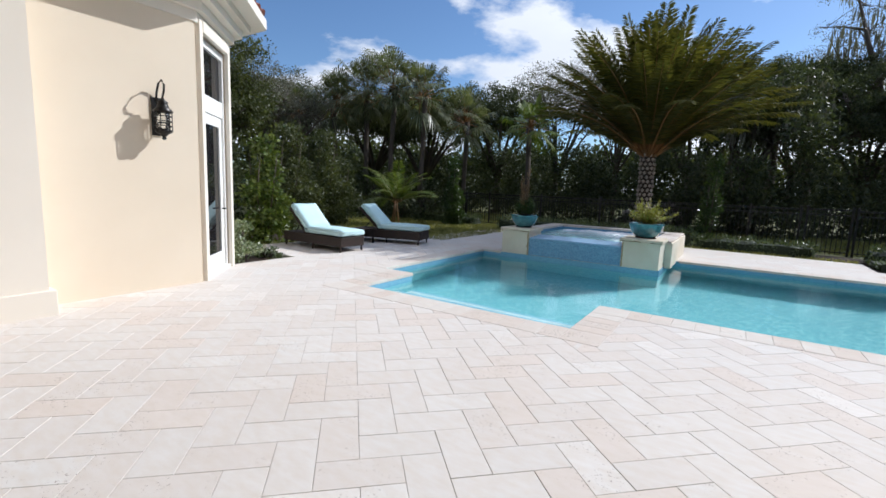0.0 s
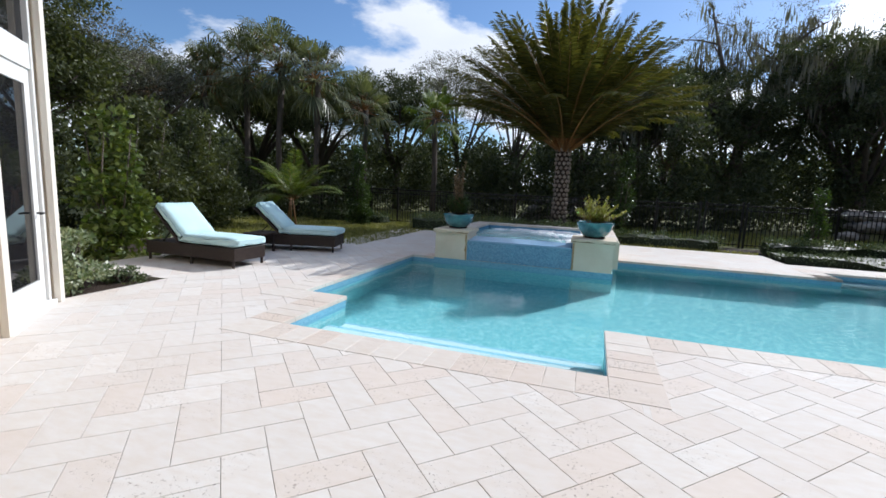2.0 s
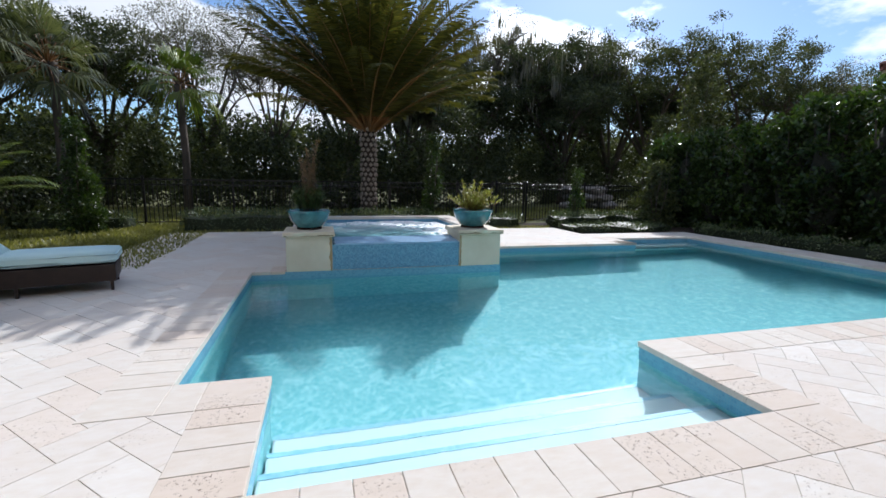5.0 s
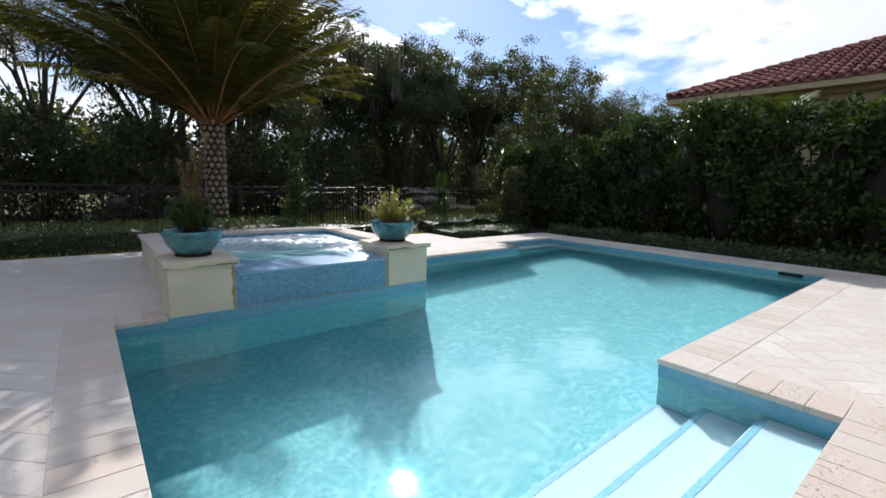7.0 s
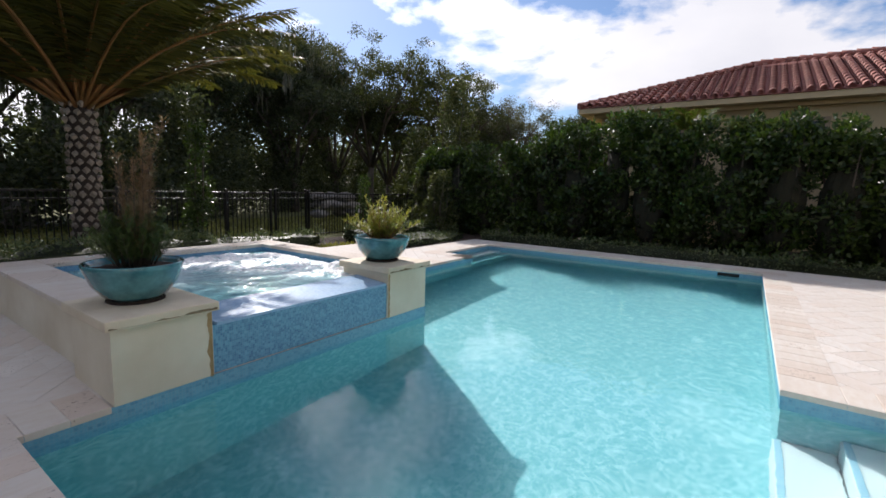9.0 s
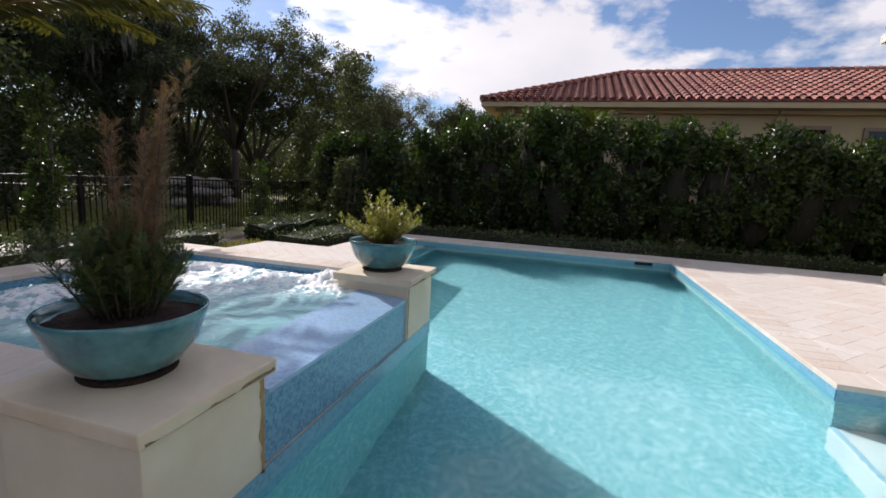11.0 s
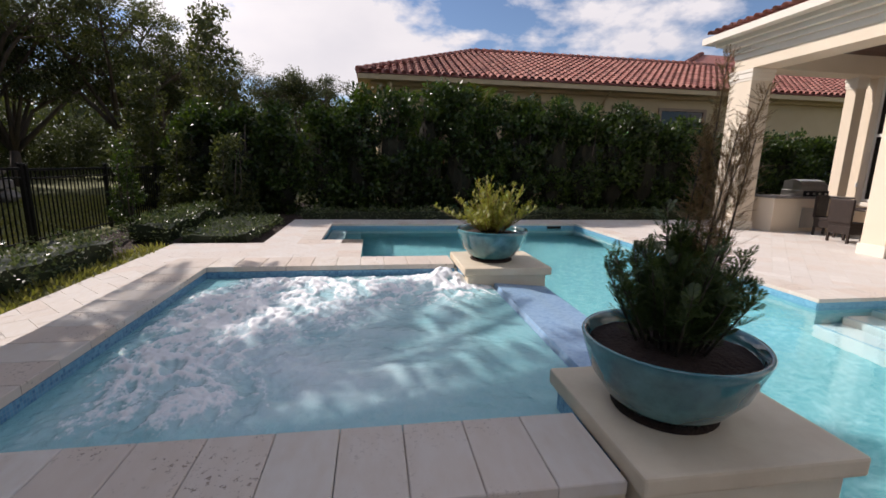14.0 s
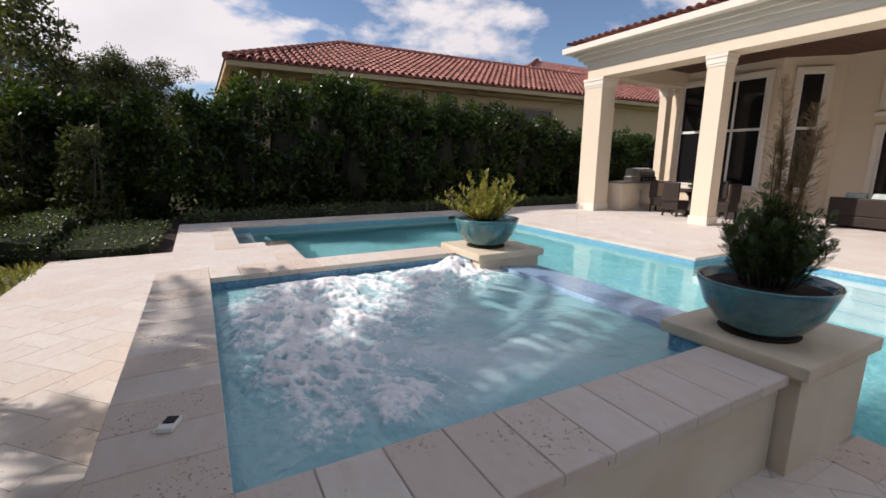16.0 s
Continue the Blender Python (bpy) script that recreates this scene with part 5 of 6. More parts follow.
# ring of leaf clumps along the horizon, added to block bright sky low between the trees
far = []
for k in range(170):
    a = radians(-75 + 190 * k / 169)
    rr = 62 + RNG.uniform(-5, 5)
    s = RNG.uniform(2.2, 3.6)
    for fz in (1.2, 4.4):
        far.append(((rr * math.sin(a) + RNG.uniform(-2, 2), rr * math.cos(a), fz + RNG.uniform(-1.0, 1.6)), (s, s, s)))
tagged(crown("woods_backdrop", far, 14, 0.7, 0.4, M_LEAF_OLIVE, None, 0.2), "backdrop of distant woods added along the horizon", "woods", kind="stuff")
# dense undergrowth that closes the view below the crowns
under = []
for k in range(150):
    u = k / 149
    x = -30 + 62 * u
    y = (25.5 if u < 0.5 else 25.5 + 6 * min(1, (u - 0.5) / 0.1)) + 6 * math.sin(u * 9) * 0.4 - 8 * max(0, (0.25 - u) / 0.25) + RNG.uniform(-1.2, 1.2)
    for z in (0.5, 1.5, 2.5, 3.5, 4.4)[:RNG.integers(2, 6)]:
        s = RNG.uniform(0.7, 1.2)
        under.append(((x + RNG.uniform(-.5, .5), y + RNG.uniform(-.8, .8), z + RNG.uniform(-.3, .3)), (s, s, s)))
tagged(crown("undergrowth", under, 105, 0.2, 0.09, M_LEAF_TREE, None, 0.3), "dark shaded undergrowth beneath the trees", "undergrowth", kind="stuff")

shrub(-9.95, 6.9, 2.6, 1.0, M_LEAF_BRIGHT, "upright bright green shrub beside the lawn", 250, 0.16, cone=0.6)
shrub(-12.6, 9.6, 3.4, 1.5, M_LEAF_OLIVE, "tall olive green shrub on the lawn edge", 300, 0.12, cone=0.5)
shrub(-13.4, 11.8, 3.5, 1.5, M_LEAF_OLIVE, "tall olive green shrub on the lawn edge", 300, 0.12, cone=0.5)
shrub(-15.0, 8.6, 3.2, 1.3, M_LEAF_TREE, "dark green shrub at the lawn edge", 260, 0.14, cone=0.4)
shrub(-8.0, 4.85, 0.75, 0.62, M_LEAF_VARIEG, "rounded variegated shrub in mulch", 900, 0.07, cone=0.3)
shrub(-8.75, 4.65, 0.7, 0.55, M_LEAF_VARIEG, "rounded variegated shrub in mulch", 900, 0.07, cone=0.3)
for sx, sy, sh, sr in ((-19.0, 15.0, 2.6, 1.3), (-17.0, 15.8, 2.4, 1.3), (-15.2, 16.3, 2.2, 1.2), (-13.4, 16.6, 2.0, 1.2), (-11.8, 16.8, 1.8, 1.0), (-14.6, 13.8, 2.6, 1.3)):
    shrub(sx, sy, sh, sr, M_LEAF_TREE, "dark green rounded shrub along the lawn edge", 240, 0.13, cone=0.4, group="shrubs along the lawn")
shrub(-10.5, 8.7, 0.6, 0.5, M_LEAF_VARIEG, "rounded variegated shrub by the lawn", 700, 0.07, cone=0.3)
shrub(-7.8, 5.45, 0.22, 0.36, M_LEAF_LOW, "low green groundcover clump in mulch", 1100, 0.05, cone=0.3)
shrub(-10.0, 15.9, 2.75, 0.62, M_LEAF_HEDGE, "dark conical shrub on the lawn", 900, 0.09, cone=0.5)
shrub(-0.7, 16.9, 2.9, 0.44, M_LEAF_HEDGE, "narrow upright dark green shrub by the fence", 700, 0.08, cone=0.3)
shrub(4.6, 16.9, 1.9, 0.4, M_LEAF_HEDGE, "narrow upright green shrub by the fence", 600, 0.08, cone=0.3)
shrub(6.8, 15.4, 2.2, 0.8, M_LEAF_OLIVE, "loose feathery green shrub in the corner bed", 260, 0.12, cone=0.3)
shrub(9.2, 16.4, 6.0, 1.9, M_LEAF_OLIVE, "tall loose green shrub beside the hedge", 170, 0.15, cone=0.6)
shrub(9.6, 18.6, 4.2, 1.5, M_LEAF_OLIVE, "tall loose green shrub by the fence", 170, 0.15, cone=0.5)
shrub(7.6, 16.8, 2.6, 0.9, M_LEAF_OLIVE, "loose green shrub in the corner bed", 240, 0.12, cone=0.4)


def rocks(x, y, n, seed, label):
    ob = empty("rock_waterfall", pose(x, y, -0.06), label, "rocks", "rock waterfalls")
    rnd = random.Random(seed)
    for k in range(n):
        bm = bmesh.new()
        bmesh.ops.create_icosphere(bm, subdivisions=2, radius=1)
        s = rnd.uniform(0.22, 0.42)
        lv = k % 3
        m = Matrix.Translation((rnd.uniform(-1.6, 1.6) * (1 - 0.25 * lv), rnd.uniform(-0.4, 0.4), 0.25 + 0.42 * lv)) @ Matrix.Rotation(rnd.uniform(0, 6), 4, "Z") @ Matrix.Diagonal((s * 1.3, s * 0.9, s * 0.6, 1))
        for v in bm.verts:
            v.co *= 1 + 0.28 * noise.noise(v.co * 1.6 + Vector((k, seed, 0)))
        bmesh.ops.transform(bm, matrix=m, verts=list(bm.verts))
        part("rock", bm, M_ROCK, ob)
    return ob


rocks(-3.4, 24.0, 20, 3, "pile of weathered grey boulders")
rocks(9.5, 24.0, 22, 5, "pile of weathered grey boulders")

# ---- planters ----


def bowl_planter(x, y, z, r, h, label):
    ob = empty("planter", pose(x, y, z), label, "planter", "bowls on the spa piers")
    part("bowl", lathe([(r * 0.42, 0.02), (r * 0.46, 0.0), (r * 0.66, h * 0.18), (r * 0.86, h * 0.48), (r * 0.98, h * 0.86), (r * 1.01, h * 0.97), (r * 0.99, h), (r * 0.95, h * 0.98), (r * 0.92, h * 0.86), (r * 0.90, h * 0.80)], 40), M_BOWL, ob)
    bm = lathe([(r * 0.91, h * 0.76), (r * 0.91, h * 0.82), (r * 0.5, h * 0.87), (r * 0.05, h * 0.88)], 30)
    for v in bm.verts:
        v.co.z += 0.015 * noise.noise(v.co * 14)
    part("soil", bm, M_SOIL, ob, "dark potting soil")
    part("saucer", lathe([(r * 0.58, -0.001), (r * 0.60, 0.008), (r * 0.58, 0.022), (r * 0.4, 0.024)], 30), M_SOIL, ob, "dark saucer under the bowl")
    return ob


def spray(name, base, count, length, elev, arc, leaflets, leaf_len, leaf_w, mat, stem_mat, label, category, spread=0.1, rise=0.0):
    """A plant of many arching feathered shoots, as one thing."""
    ob = empty(name, pose(*base), label, category)
    stems, allv = bmesh.new(), []
    for k in range(5 if rise else 0):
        a = 1.26 * k
        part("cane", tube([(0.16 * math.cos(a), 0.16 * math.sin(a), -0.02), (0.1 * math.cos(a), 0.1 * math.sin(a), rise * 0.5), (0.04 * math.cos(a), 0.04 * math.sin(a), rise + 0.05)], [0.03, 0.024, 0.016], 6), M_FROND_STEM, ob)
    for k in range(count):
        az = k * 2.39996 + RNG.uniform(-0.3, 0.3)
        el = radians(RNG.uniform(*elev))
        b = (spread * RNG.uniform(0, 1) * math.cos(az), spread * RNG.uniform(0, 1) * math.sin(az), rise)
        st, vs = frond_arrays(b, az, el, length * RNG.uniform(0.6, 1.1), radians(arc) * RNG.uniform(0.5, 1.3), leaflets, leaf_len, leaf_w, 0.3)
        tube([tuple(p) for p in st[::3]], [0.006, 0.005, 0.004, 0.003, 0.002], 4, stems)
        allv.append(vs)
    part("stem_mass", stems, stem_mat, ob)
    v = np.concatenate(allv)
    tagged(sheet("foliage", v, np.arange(len(v)).reshape(-1, 4), mat, ob), kind="stuff")
    return ob


for py, pz in ((9.4, 3.2), (8.1, 3.35), (6.6, 3.1)):
    spray("areca_palm", (8.9, py, -0.03), 15, 1.0, (35, 85), 70, 44, 0.30, 0.013, M_LEAF_BRIGHT, M_FROND_STEM, "bright green areca palm rising out of the hedge", "palm", 0.15, pz)
bowl_planter(-4.43, 10.47, CAP_TOP, 0.34, 0.31, "turquoise glazed bowl planter on a stone cap")
bowl_planter(-1.58, 10.44, CAP_TOP, 0.36, 0.32, "turquoise glazed bowl planter on a stone cap")
soil_z = CAP_TOP + 0.275
juniper = empty("juniper", pose(-4.43, 10.47, soil_z), "dark green juniper with a dry brown leader", "plant")


def feathered(base, azim, elev, length, sprigs, sprig_len, needle, width, bm, allv, taper=0.6):
    """An upright shoot with short needled side sprigs."""
    b = np.array(base, float)
    d = np.array([math.cos(azim) * math.cos(elev), math.sin(azim) * math.cos(elev), math.sin(elev)])
    bend = RNG.normal(0, 0.06, 3)
    pts = [b + d * length * t + bend * t * t * length for t in (0, 0.35, 0.7, 1.0)]
    tube([tuple(p) for p in pts], [0.006, 0.005, 0.003, 0.0015], 4, bm)
    for k in range(sprigs):
        t = 0.12 + 0.88 * k / sprigs
        c = b + d * length * t + bend * t * t * length
        st, vs = frond_arrays(c, RNG.uniform(0, 6.28), radians(RNG.uniform(15, 75)), sprig_len * (1.1 - taper * t) * RNG.uniform(0.6, 1.2), radians(RNG.uniform(-30, 20)), 12, needle, width, 0.3)
        allv.append(vs)


def juniper_growth():
    bm, allv = bmesh.new(), []
    for k in range(48):
        az = k * 2.39996
        r = 0.02 + 0.13 * (k / 54)
        feathered((r * math.cos(az), r * math.sin(az), 0), az, radians(88 - 30 * k / 54), RNG.uniform(0.85, 1.1) * (0.47 - 0.2 * k / 54), 38, 0.12, 0.020, 0.0021, bm, allv)
    tagged(part("stem_mass", bm, M_BARK, juniper), kind="stuff")
    v = np.concatenate(allv)
    tagged(sheet("foliage", v, np.arange(len(v)).reshape(-1, 4), M_LEAF_PINE, juniper), kind="stuff")
    allv = []
    for x, y, h, n in ((0.0, -0.03, 0.98, 190), (0.04, -0.07, 0.93, 180), (-0.04, -0.02, 0.9, 170), (0.02, 0.02, 0.84, 150), (0.06, -0.05, 0.78, 130), (-0.03, -0.09, 0.82, 150), (0.0, -0.12, 0.72, 130)):
        bm = bmesh.new()
        feathered((x, y, 0.02), -1.57 + RNG.uniform(-0.8, 0.8), radians(RNG.uniform(78, 87)), h, n, 0.13, 0.013, 0.0013, bm, allv, 0.55)
        part("leader", bm, M_BARK, juniper, "thin brown leader stem")
    v = np.concatenate(allv)
    tagged(sheet("dry_needle_mass", v, np.arange(len(v)).reshape(-1, 4), M_LEAF_DRY, juniper), "dry brown needles", kind="stuff")


juniper_growth()


def fern_growth():
    ob = empty("fern", pose(-1.58, 10.44, soil_z - 0.01), "wispy yellow-green fern in the glazed bowl", "plant")
    bm, allv = bmesh.new(), []
    for k in range(46):
        az = k * 2.39996
        feathered((0.12 * math.cos(az) * RNG.uniform(0, 1), 0.12 * math.sin(az) * RNG.uniform(0, 1), 0), az, radians(RNG.uniform(22, 88)), RNG.uniform(0.28, 0.60), 30, 0.12, 0.014, 0.0028, bm, allv, 0.6)
    part("stem_mass", bm, M_FROND_STEM, ob)
    v = np.concatenate(allv)
    tagged(sheet("foliage", v, np.arange(len(v)).reshape(-1, 4), M_LEAF_YELLOW, ob), kind="stuff")


fern_growth()
spray("dwarf_palm", (-11.2, 13.6, -0.05), 26, 1.9, (20, 80), 75, 40, 0.30, 0.014, M_LEAF_BRIGHT, M_FROND_STEM, "small arching feather palm on the lawn edge", "palm", 0.1, 0.9)

# ---- loungers ----


def cushion_bm(x0, x1, y0, y1, z0, z1, seed=0):
    bm = boxes((x0, x1, y0, y1, z0, z1))
    bmesh.ops.subdivide_edges(bm, edges=list(bm.edges), cuts=5, use_grid_fill=True)
    cx, cy, cz = (x0 + x1) / 2, (y0 + y1) / 2, (z0 + z1) / 2
    for v in bm.verts:
        ux, uy = abs(v.co.x - cx) / (x1 - x0) * 2, abs(v.co.y - cy) / (y1 - y0) * 2
        k = 1 - 0.32 * max(ux ** 8, uy ** 8)
        v.co.z = cz + (v.co.z - cz) * k + 0.008 * noise.noise(v.co * 5 + Vector((seed, 0, 0)))
    bmesh.ops.bevel(bm, geom=[e for e in bm.edges if e.calc_face_angle(0) > 0.9], offset=0.02, segments=3, affect="EDGES")
    for f in bm.faces:
        f.smooth = True
    return bm


def lounger(x, y, ang, label):
    """Foot end at local x=0, head at -2."""
    ob = empty("sun_lounger", pose(x, y, 0, 0, 0, ang), label, "lounger", "loungers by the pool")
    W, L, H = 0.72, 1.95, 0.335
    fr = boxes((-L, 0, -W / 2, -W / 2 + 0.035, 0.12, H), (-L, 0, W / 2 - 0.035, W / 2, 0.12, H), (-0.04, 0.001, -W / 2 + 0.035, W / 2 - 0.035, 0.12, H), (-L, -L + 0.035, -W / 2 + 0.035, W / 2 - 0.035, 0.12, H), (-L + 0.035, -0.04, -W / 2 + 0.035, W / 2 - 0.035, H - 0.035, H - 0.005), bevel=0.008)
    part("frame", fr, M_WICKER, ob, "dark brown woven wicker frame")
    for lx in (-0.05, -0.95, -L + 0.05):
        for ly in (-W / 2 + 0.03, W / 2 - 0.03):
            part("leg", boxes((lx - 0.018, lx + 0.018, ly - 0.018, ly + 0.018, 0.0, 0.13), bevel=0.005), M_WICKER, ob)
    part("mattress", cushion_bm(-1.22, 0.03, -W / 2, W / 2, H + 0.002, H + 0.17), M_CUSHION, ob, "pale aqua seat cushion")
    m = Matrix.Translation((-1.18, 0, H + 0.01)) @ Matrix.Rotation(radians(44), 4, "Y")
    bk = part("backrest_cushion", cushion_bm(-0.80, 0.0, -W / 2, W / 2, 0.02, 0.18, 3), M_CUSHION, ob, "pale aqua back cushion")
    bk.matrix_basis = m
    bf = part("backrest_frame", boxes((-0.80, 0.0, -W / 2 + 0.01, W / 2 - 0.01, -0.03, 0.012), bevel=0.008), M_WICKER, ob, "dark wicker backrest frame")
    bf.matrix_basis = m
    part("strut", tube([(-1.50, 0.25, 0.50), (-1.80, 0.25, 0.2)], 0.012), M_METAL, ob)
    part("strut", tube([(-1.50, -0.25, 0.50), (-1.80, -0.25, 0.2)], 0.012), M_METAL, ob)
    return ob


lounger(-7.12, 7.16, 0, "dark wicker sun lounger with pale aqua cushions")
lounger(-6.86, 9.55, 16, "dark wicker sun lounger with aqua cushions in palm shade")


def side_table(x, y):
    ob = empty("side_table", pose(x, y, 0), "small dark wicker side table between the loungers", "table")
    part("tabletop", boxes((-0.22, 0.22, -0.22, 0.22, 0.36, 0.40), bevel=0.01), M_WICKER, ob)
    for a in (-0.19, 0.19):
        for b in (-0.19, 0.19):
            part("leg", boxes((a - 0.02, a + 0.02, b - 0.02, b + 0.02, 0, 0.36)), M_WICKER, ob)


side_table(-8.1, 8.5)

# ---- lantern ----


def wall_lantern():
    ob = empty("wall_lantern", pose(-6.42, 2.87, 2.02), "dark bronze wall lantern with caged glass on stucco", "wall lamp")
    part("back_plate", boxes((0.0, 0.022, -0.06, 0.06, 0.02, 0.50), bevel=0.008), M_METAL, ob)
    cx = 0.19
    def at(bm):
        bmesh.ops.translate(bm, verts=list(bm.verts), vec=(cx, 0, 0))
        return bm
    part("base", at(lathe([(0.01, -0.04), (0.03, -0.02), (0.02, 0.0), (0.05, 0.03), (0.095, 0.06), (0.10, 0.085)], 20)), M_METAL, ob)
    part("glass", at(lathe([(0.074, 0.086), (0.074, 0.30)], 20)), M_LAMPGLASS, ob, "seeded clear glass cylinder")
    part("cap", at(lathe([(0.11, 0.30), (0.115, 0.32), (0.07, 0.37), (0.055, 0.41), (0.06, 0.43), (0.02, 0.47), (0.01, 0.50)], 20)), M_METAL, ob)
    for z in (0.135, 0.195, 0.255):
        pts = [(cx + 0.098 * math.cos(2 * math.pi * k / 20), 0.098 * math.sin(2 * math.pi * k / 20), z) for k in range(21)]
        part("cage_ring", tube(pts, 0.006, 5), M_METAL, ob)
    for k in range(6):
        a = 2 * math.pi * k / 6 + 0.3
        part("cage_bar", tube([(cx + 0.098 * math.cos(a), 0.098 * math.sin(a), 0.07), (cx + 0.098 * math.cos(a), 0.098 * math.sin(a), 0.31)], 0.006, 5), M_METAL, ob)
    arm = [(0.01, 0, 0.40), (0.04, 0, 0.56), (0.10, 0, 0.67), (0.18, 0, 0.70), (0.24, 0, 0.64), (0.23, 0, 0.56), (cx, 0, 0.50)]
    part("arm", tube(arm, 0.013, 7), M_METAL, ob, "curled bronze arm")
    part("arm_scroll", tube([(0.02, 0, 0.12), (0.05, 0, 0.04), (0.10, 0, 0.02), (cx - 0.03, 0, 0.04)], 0.009, 6), M_METAL, ob)


def lampglass():
    n = Nodes("seeded_glass", 0.05)
    n.bsdf.inputs["Transmission Weight"].default_value = 0.95
    n.bsdf.inputs["Base Color"].default_value = (0.92, 0.93, 0.9, 1)
    return n.mat


M_LAMPGLASS = lampglass()
wall_lantern()

# ---- patio furniture ----


def grill_counter():
    c = empty("grill_counter", pose(4.42, 0.2, 0), "cream outdoor kitchen counter with stone top", "counter")
    part("body", boxes((-0.36, 0.36, -1.15, 1.2, 0.0, 0.86), bevel=0.01), M_STUCCO, c)
    part("countertop", boxes((-0.42, 0.42, -1.18, 1.22, 0.862, 0.91), bevel=0.01), M_ROCK, c, "grey granite top")
    part("cabinet_door", boxes((-0.375, -0.362, -0.35, 0.35, 0.10, 0.62), bevel=0.004), M_STEEL, c, "stainless access door")
    g = empty("gas_grill", pose(4.40, 0.2, 0.911), "stainless steel built-in gas grill", "grill")
    part("body", boxes((-0.33, 0.30, -0.40, 0.40, 0.0, 0.16), bevel=0.01), M_STEEL, g)
    hood = bmesh.new()
    prof = [(-0.30, 0.162), (-0.29, 0.30), (-0.18, 0.40), (0.0, 0.44), (0.26, 0.40), (0.28, 0.162)]
    a = [hood.verts.new((x, -0.38, z)) for x, z in prof]
    b = [hood.verts.new((x, 0.38, z)) for x, z in prof]
    for i in range(len(prof)):
        j = (i + 1) % len(prof)
        hood.faces.new((a[i], a[j], b[j], b[i]))
    hood.faces.new(list(reversed(a)))
    hood.faces.new(b)
    bmesh.ops.recalc_face_normals(hood, faces=list(hood.faces))
    h = part("hood", hood, M_STEEL, g, "curved stainless hood")
    part("handle", tube([(-0.33, -0.3, 0.24), (-0.33, 0.3, 0.24)], 0.012), M_STEEL, h)
    part("control_panel", boxes((-0.355, -0.332, -0.38, 0.38, 0.01, 0.15), bevel=0.004), M_DARK, g)
    for k in range(4):
        part("knob", boxes((-0.385, -0.356, -0.29 + k * 0.18, -0.24 + k * 0.18, 0.055, 0.105), bevel=0.008), M_STEEL, g)


grill_counter()


def wicker_chair():
    ob = empty("dining_chair", pose(0, 0, 0), "dark brown wicker dining chair at the table", "chair", "chairs round the patio table")
    part("seat", boxes((-0.25, 0.25, -0.25, 0.25, 0.38, 0.46), bevel=0.015), M_WICKER, ob)
    part("backrest", boxes((-0.26, 0.26, 0.22, 0.28, 0.44, 0.98), bevel=0.02), M_WICKER, ob)
    part("skirt", boxes((-0.24, 0.24, -0.24, 0.24, 0.20, 0.379), bevel=0.01), M_WICKER, ob)
    for a in (-0.22, 0.22):
        for b in (-0.22, 0.22):
            part("leg", boxes((a - 0.022, a + 0.022, b - 0.022, b + 0.022, 0, 0.20)), M_WICKER, ob)
    return ob


ch = wicker_chair()
ch.matrix_basis = pose(2.45, 1.05, 0, 0, 0, 0)
for x, y, a in ((3.35, 0.45, -75), (1.45, 0.35, 90), (2.4, -0.75, 180)):
    copy_thing(ch, pose(x, y, 0, 0, 0, a))
tb = empty("dining_table", pose(2.42, 0.2, 0), "round dark wicker dining table with glass top", "table")
part("tabletop", lathe([(0.55, 0.70), (0.58, 0.715), (0.58, 0.735), (0.55, 0.745)], 36), M_WICKER, tb)
part("pedestal", lathe([(0.32, 0.0), (0.30, 0.05), (0.16, 0.25), (0.16, 0.5), (0.28, 0.699)], 24), M_WICKER, tb)
spray("potted_fern", (2.42, 0.2, 0.75), 26, 0.34, (20, 75), 50, 16, 0.06, 0.014, M_LEAF_BRIGHT, M_FROND_STEM, "small bright green leafy plant on the table", "plant", 0.06)


def sofa(x, y, ang, w, label, name="sofa"):
    ob = empty(name, pose(x, y, 0, 0, 0, ang), label, "sofa", "patio seating")
    part("base", boxes((-w / 2, w / 2, -0.42, 0.42, 0.06, 0.30), bevel=0.02), M_WICKER, ob)
    part("backrest", boxes((-w / 2, w / 2, -0.42, -0.30, 0.302, 0.74), bevel=0.03), M_WICKER, ob)
    for s in (-1, 1):
        part("armrest", boxes((s * (w / 2 - 0.06) - 0.06, s * (w / 2 - 0.06) + 0.06, -0.29, 0.42, 0.302, 0.60), bevel=0.03), M_WICKER, ob)
        for b in (-0.38, 0.38):
            part("leg", boxes((s * (w / 2 - 0.05) - 0.03, s * (w / 2 - 0.05) + 0.03, b - 0.03, b + 0.03, 0, 0.06)), M_WICKER, ob)
    part("seat_cushion", cushion_bm(-w / 2 + 0.13, w / 2 - 0.13, -0.28, 0.42, 0.305, 0.45, 2), M_PATTERN, ob, "pale patterned seat cushion")
    n = 3 if w > 1.3 else 1
    for k in range(n):
        c = part("pillow", cushion_bm(-0.22, 0.22, -0.2, 0.2, -0.06, 0.06, k), M_PATTERN, ob, "patterned throw pillow")
        c.matrix_basis = pose(-w / 2 + 0.42 + k * 0.5 if n > 1 else 0, -0.17, 0.66, 65, 0, 0)
    return ob


sofa(-1.5, -1.0, 180, 1.9, "dark wicker patio sofa with pale patterned pillows")
sofa(-2.9, -1.9, 90, 0.95, "dark wicker armchair with a patterned pillow", "armchair")

tagged(part("outlet", boxes((4.72, 4.80, WALL_A + 0.001, WALL_A + 0.02, 1.15, 1.28), bevel=0.004), M_PLASTIC, house), "white covered wall outlet")

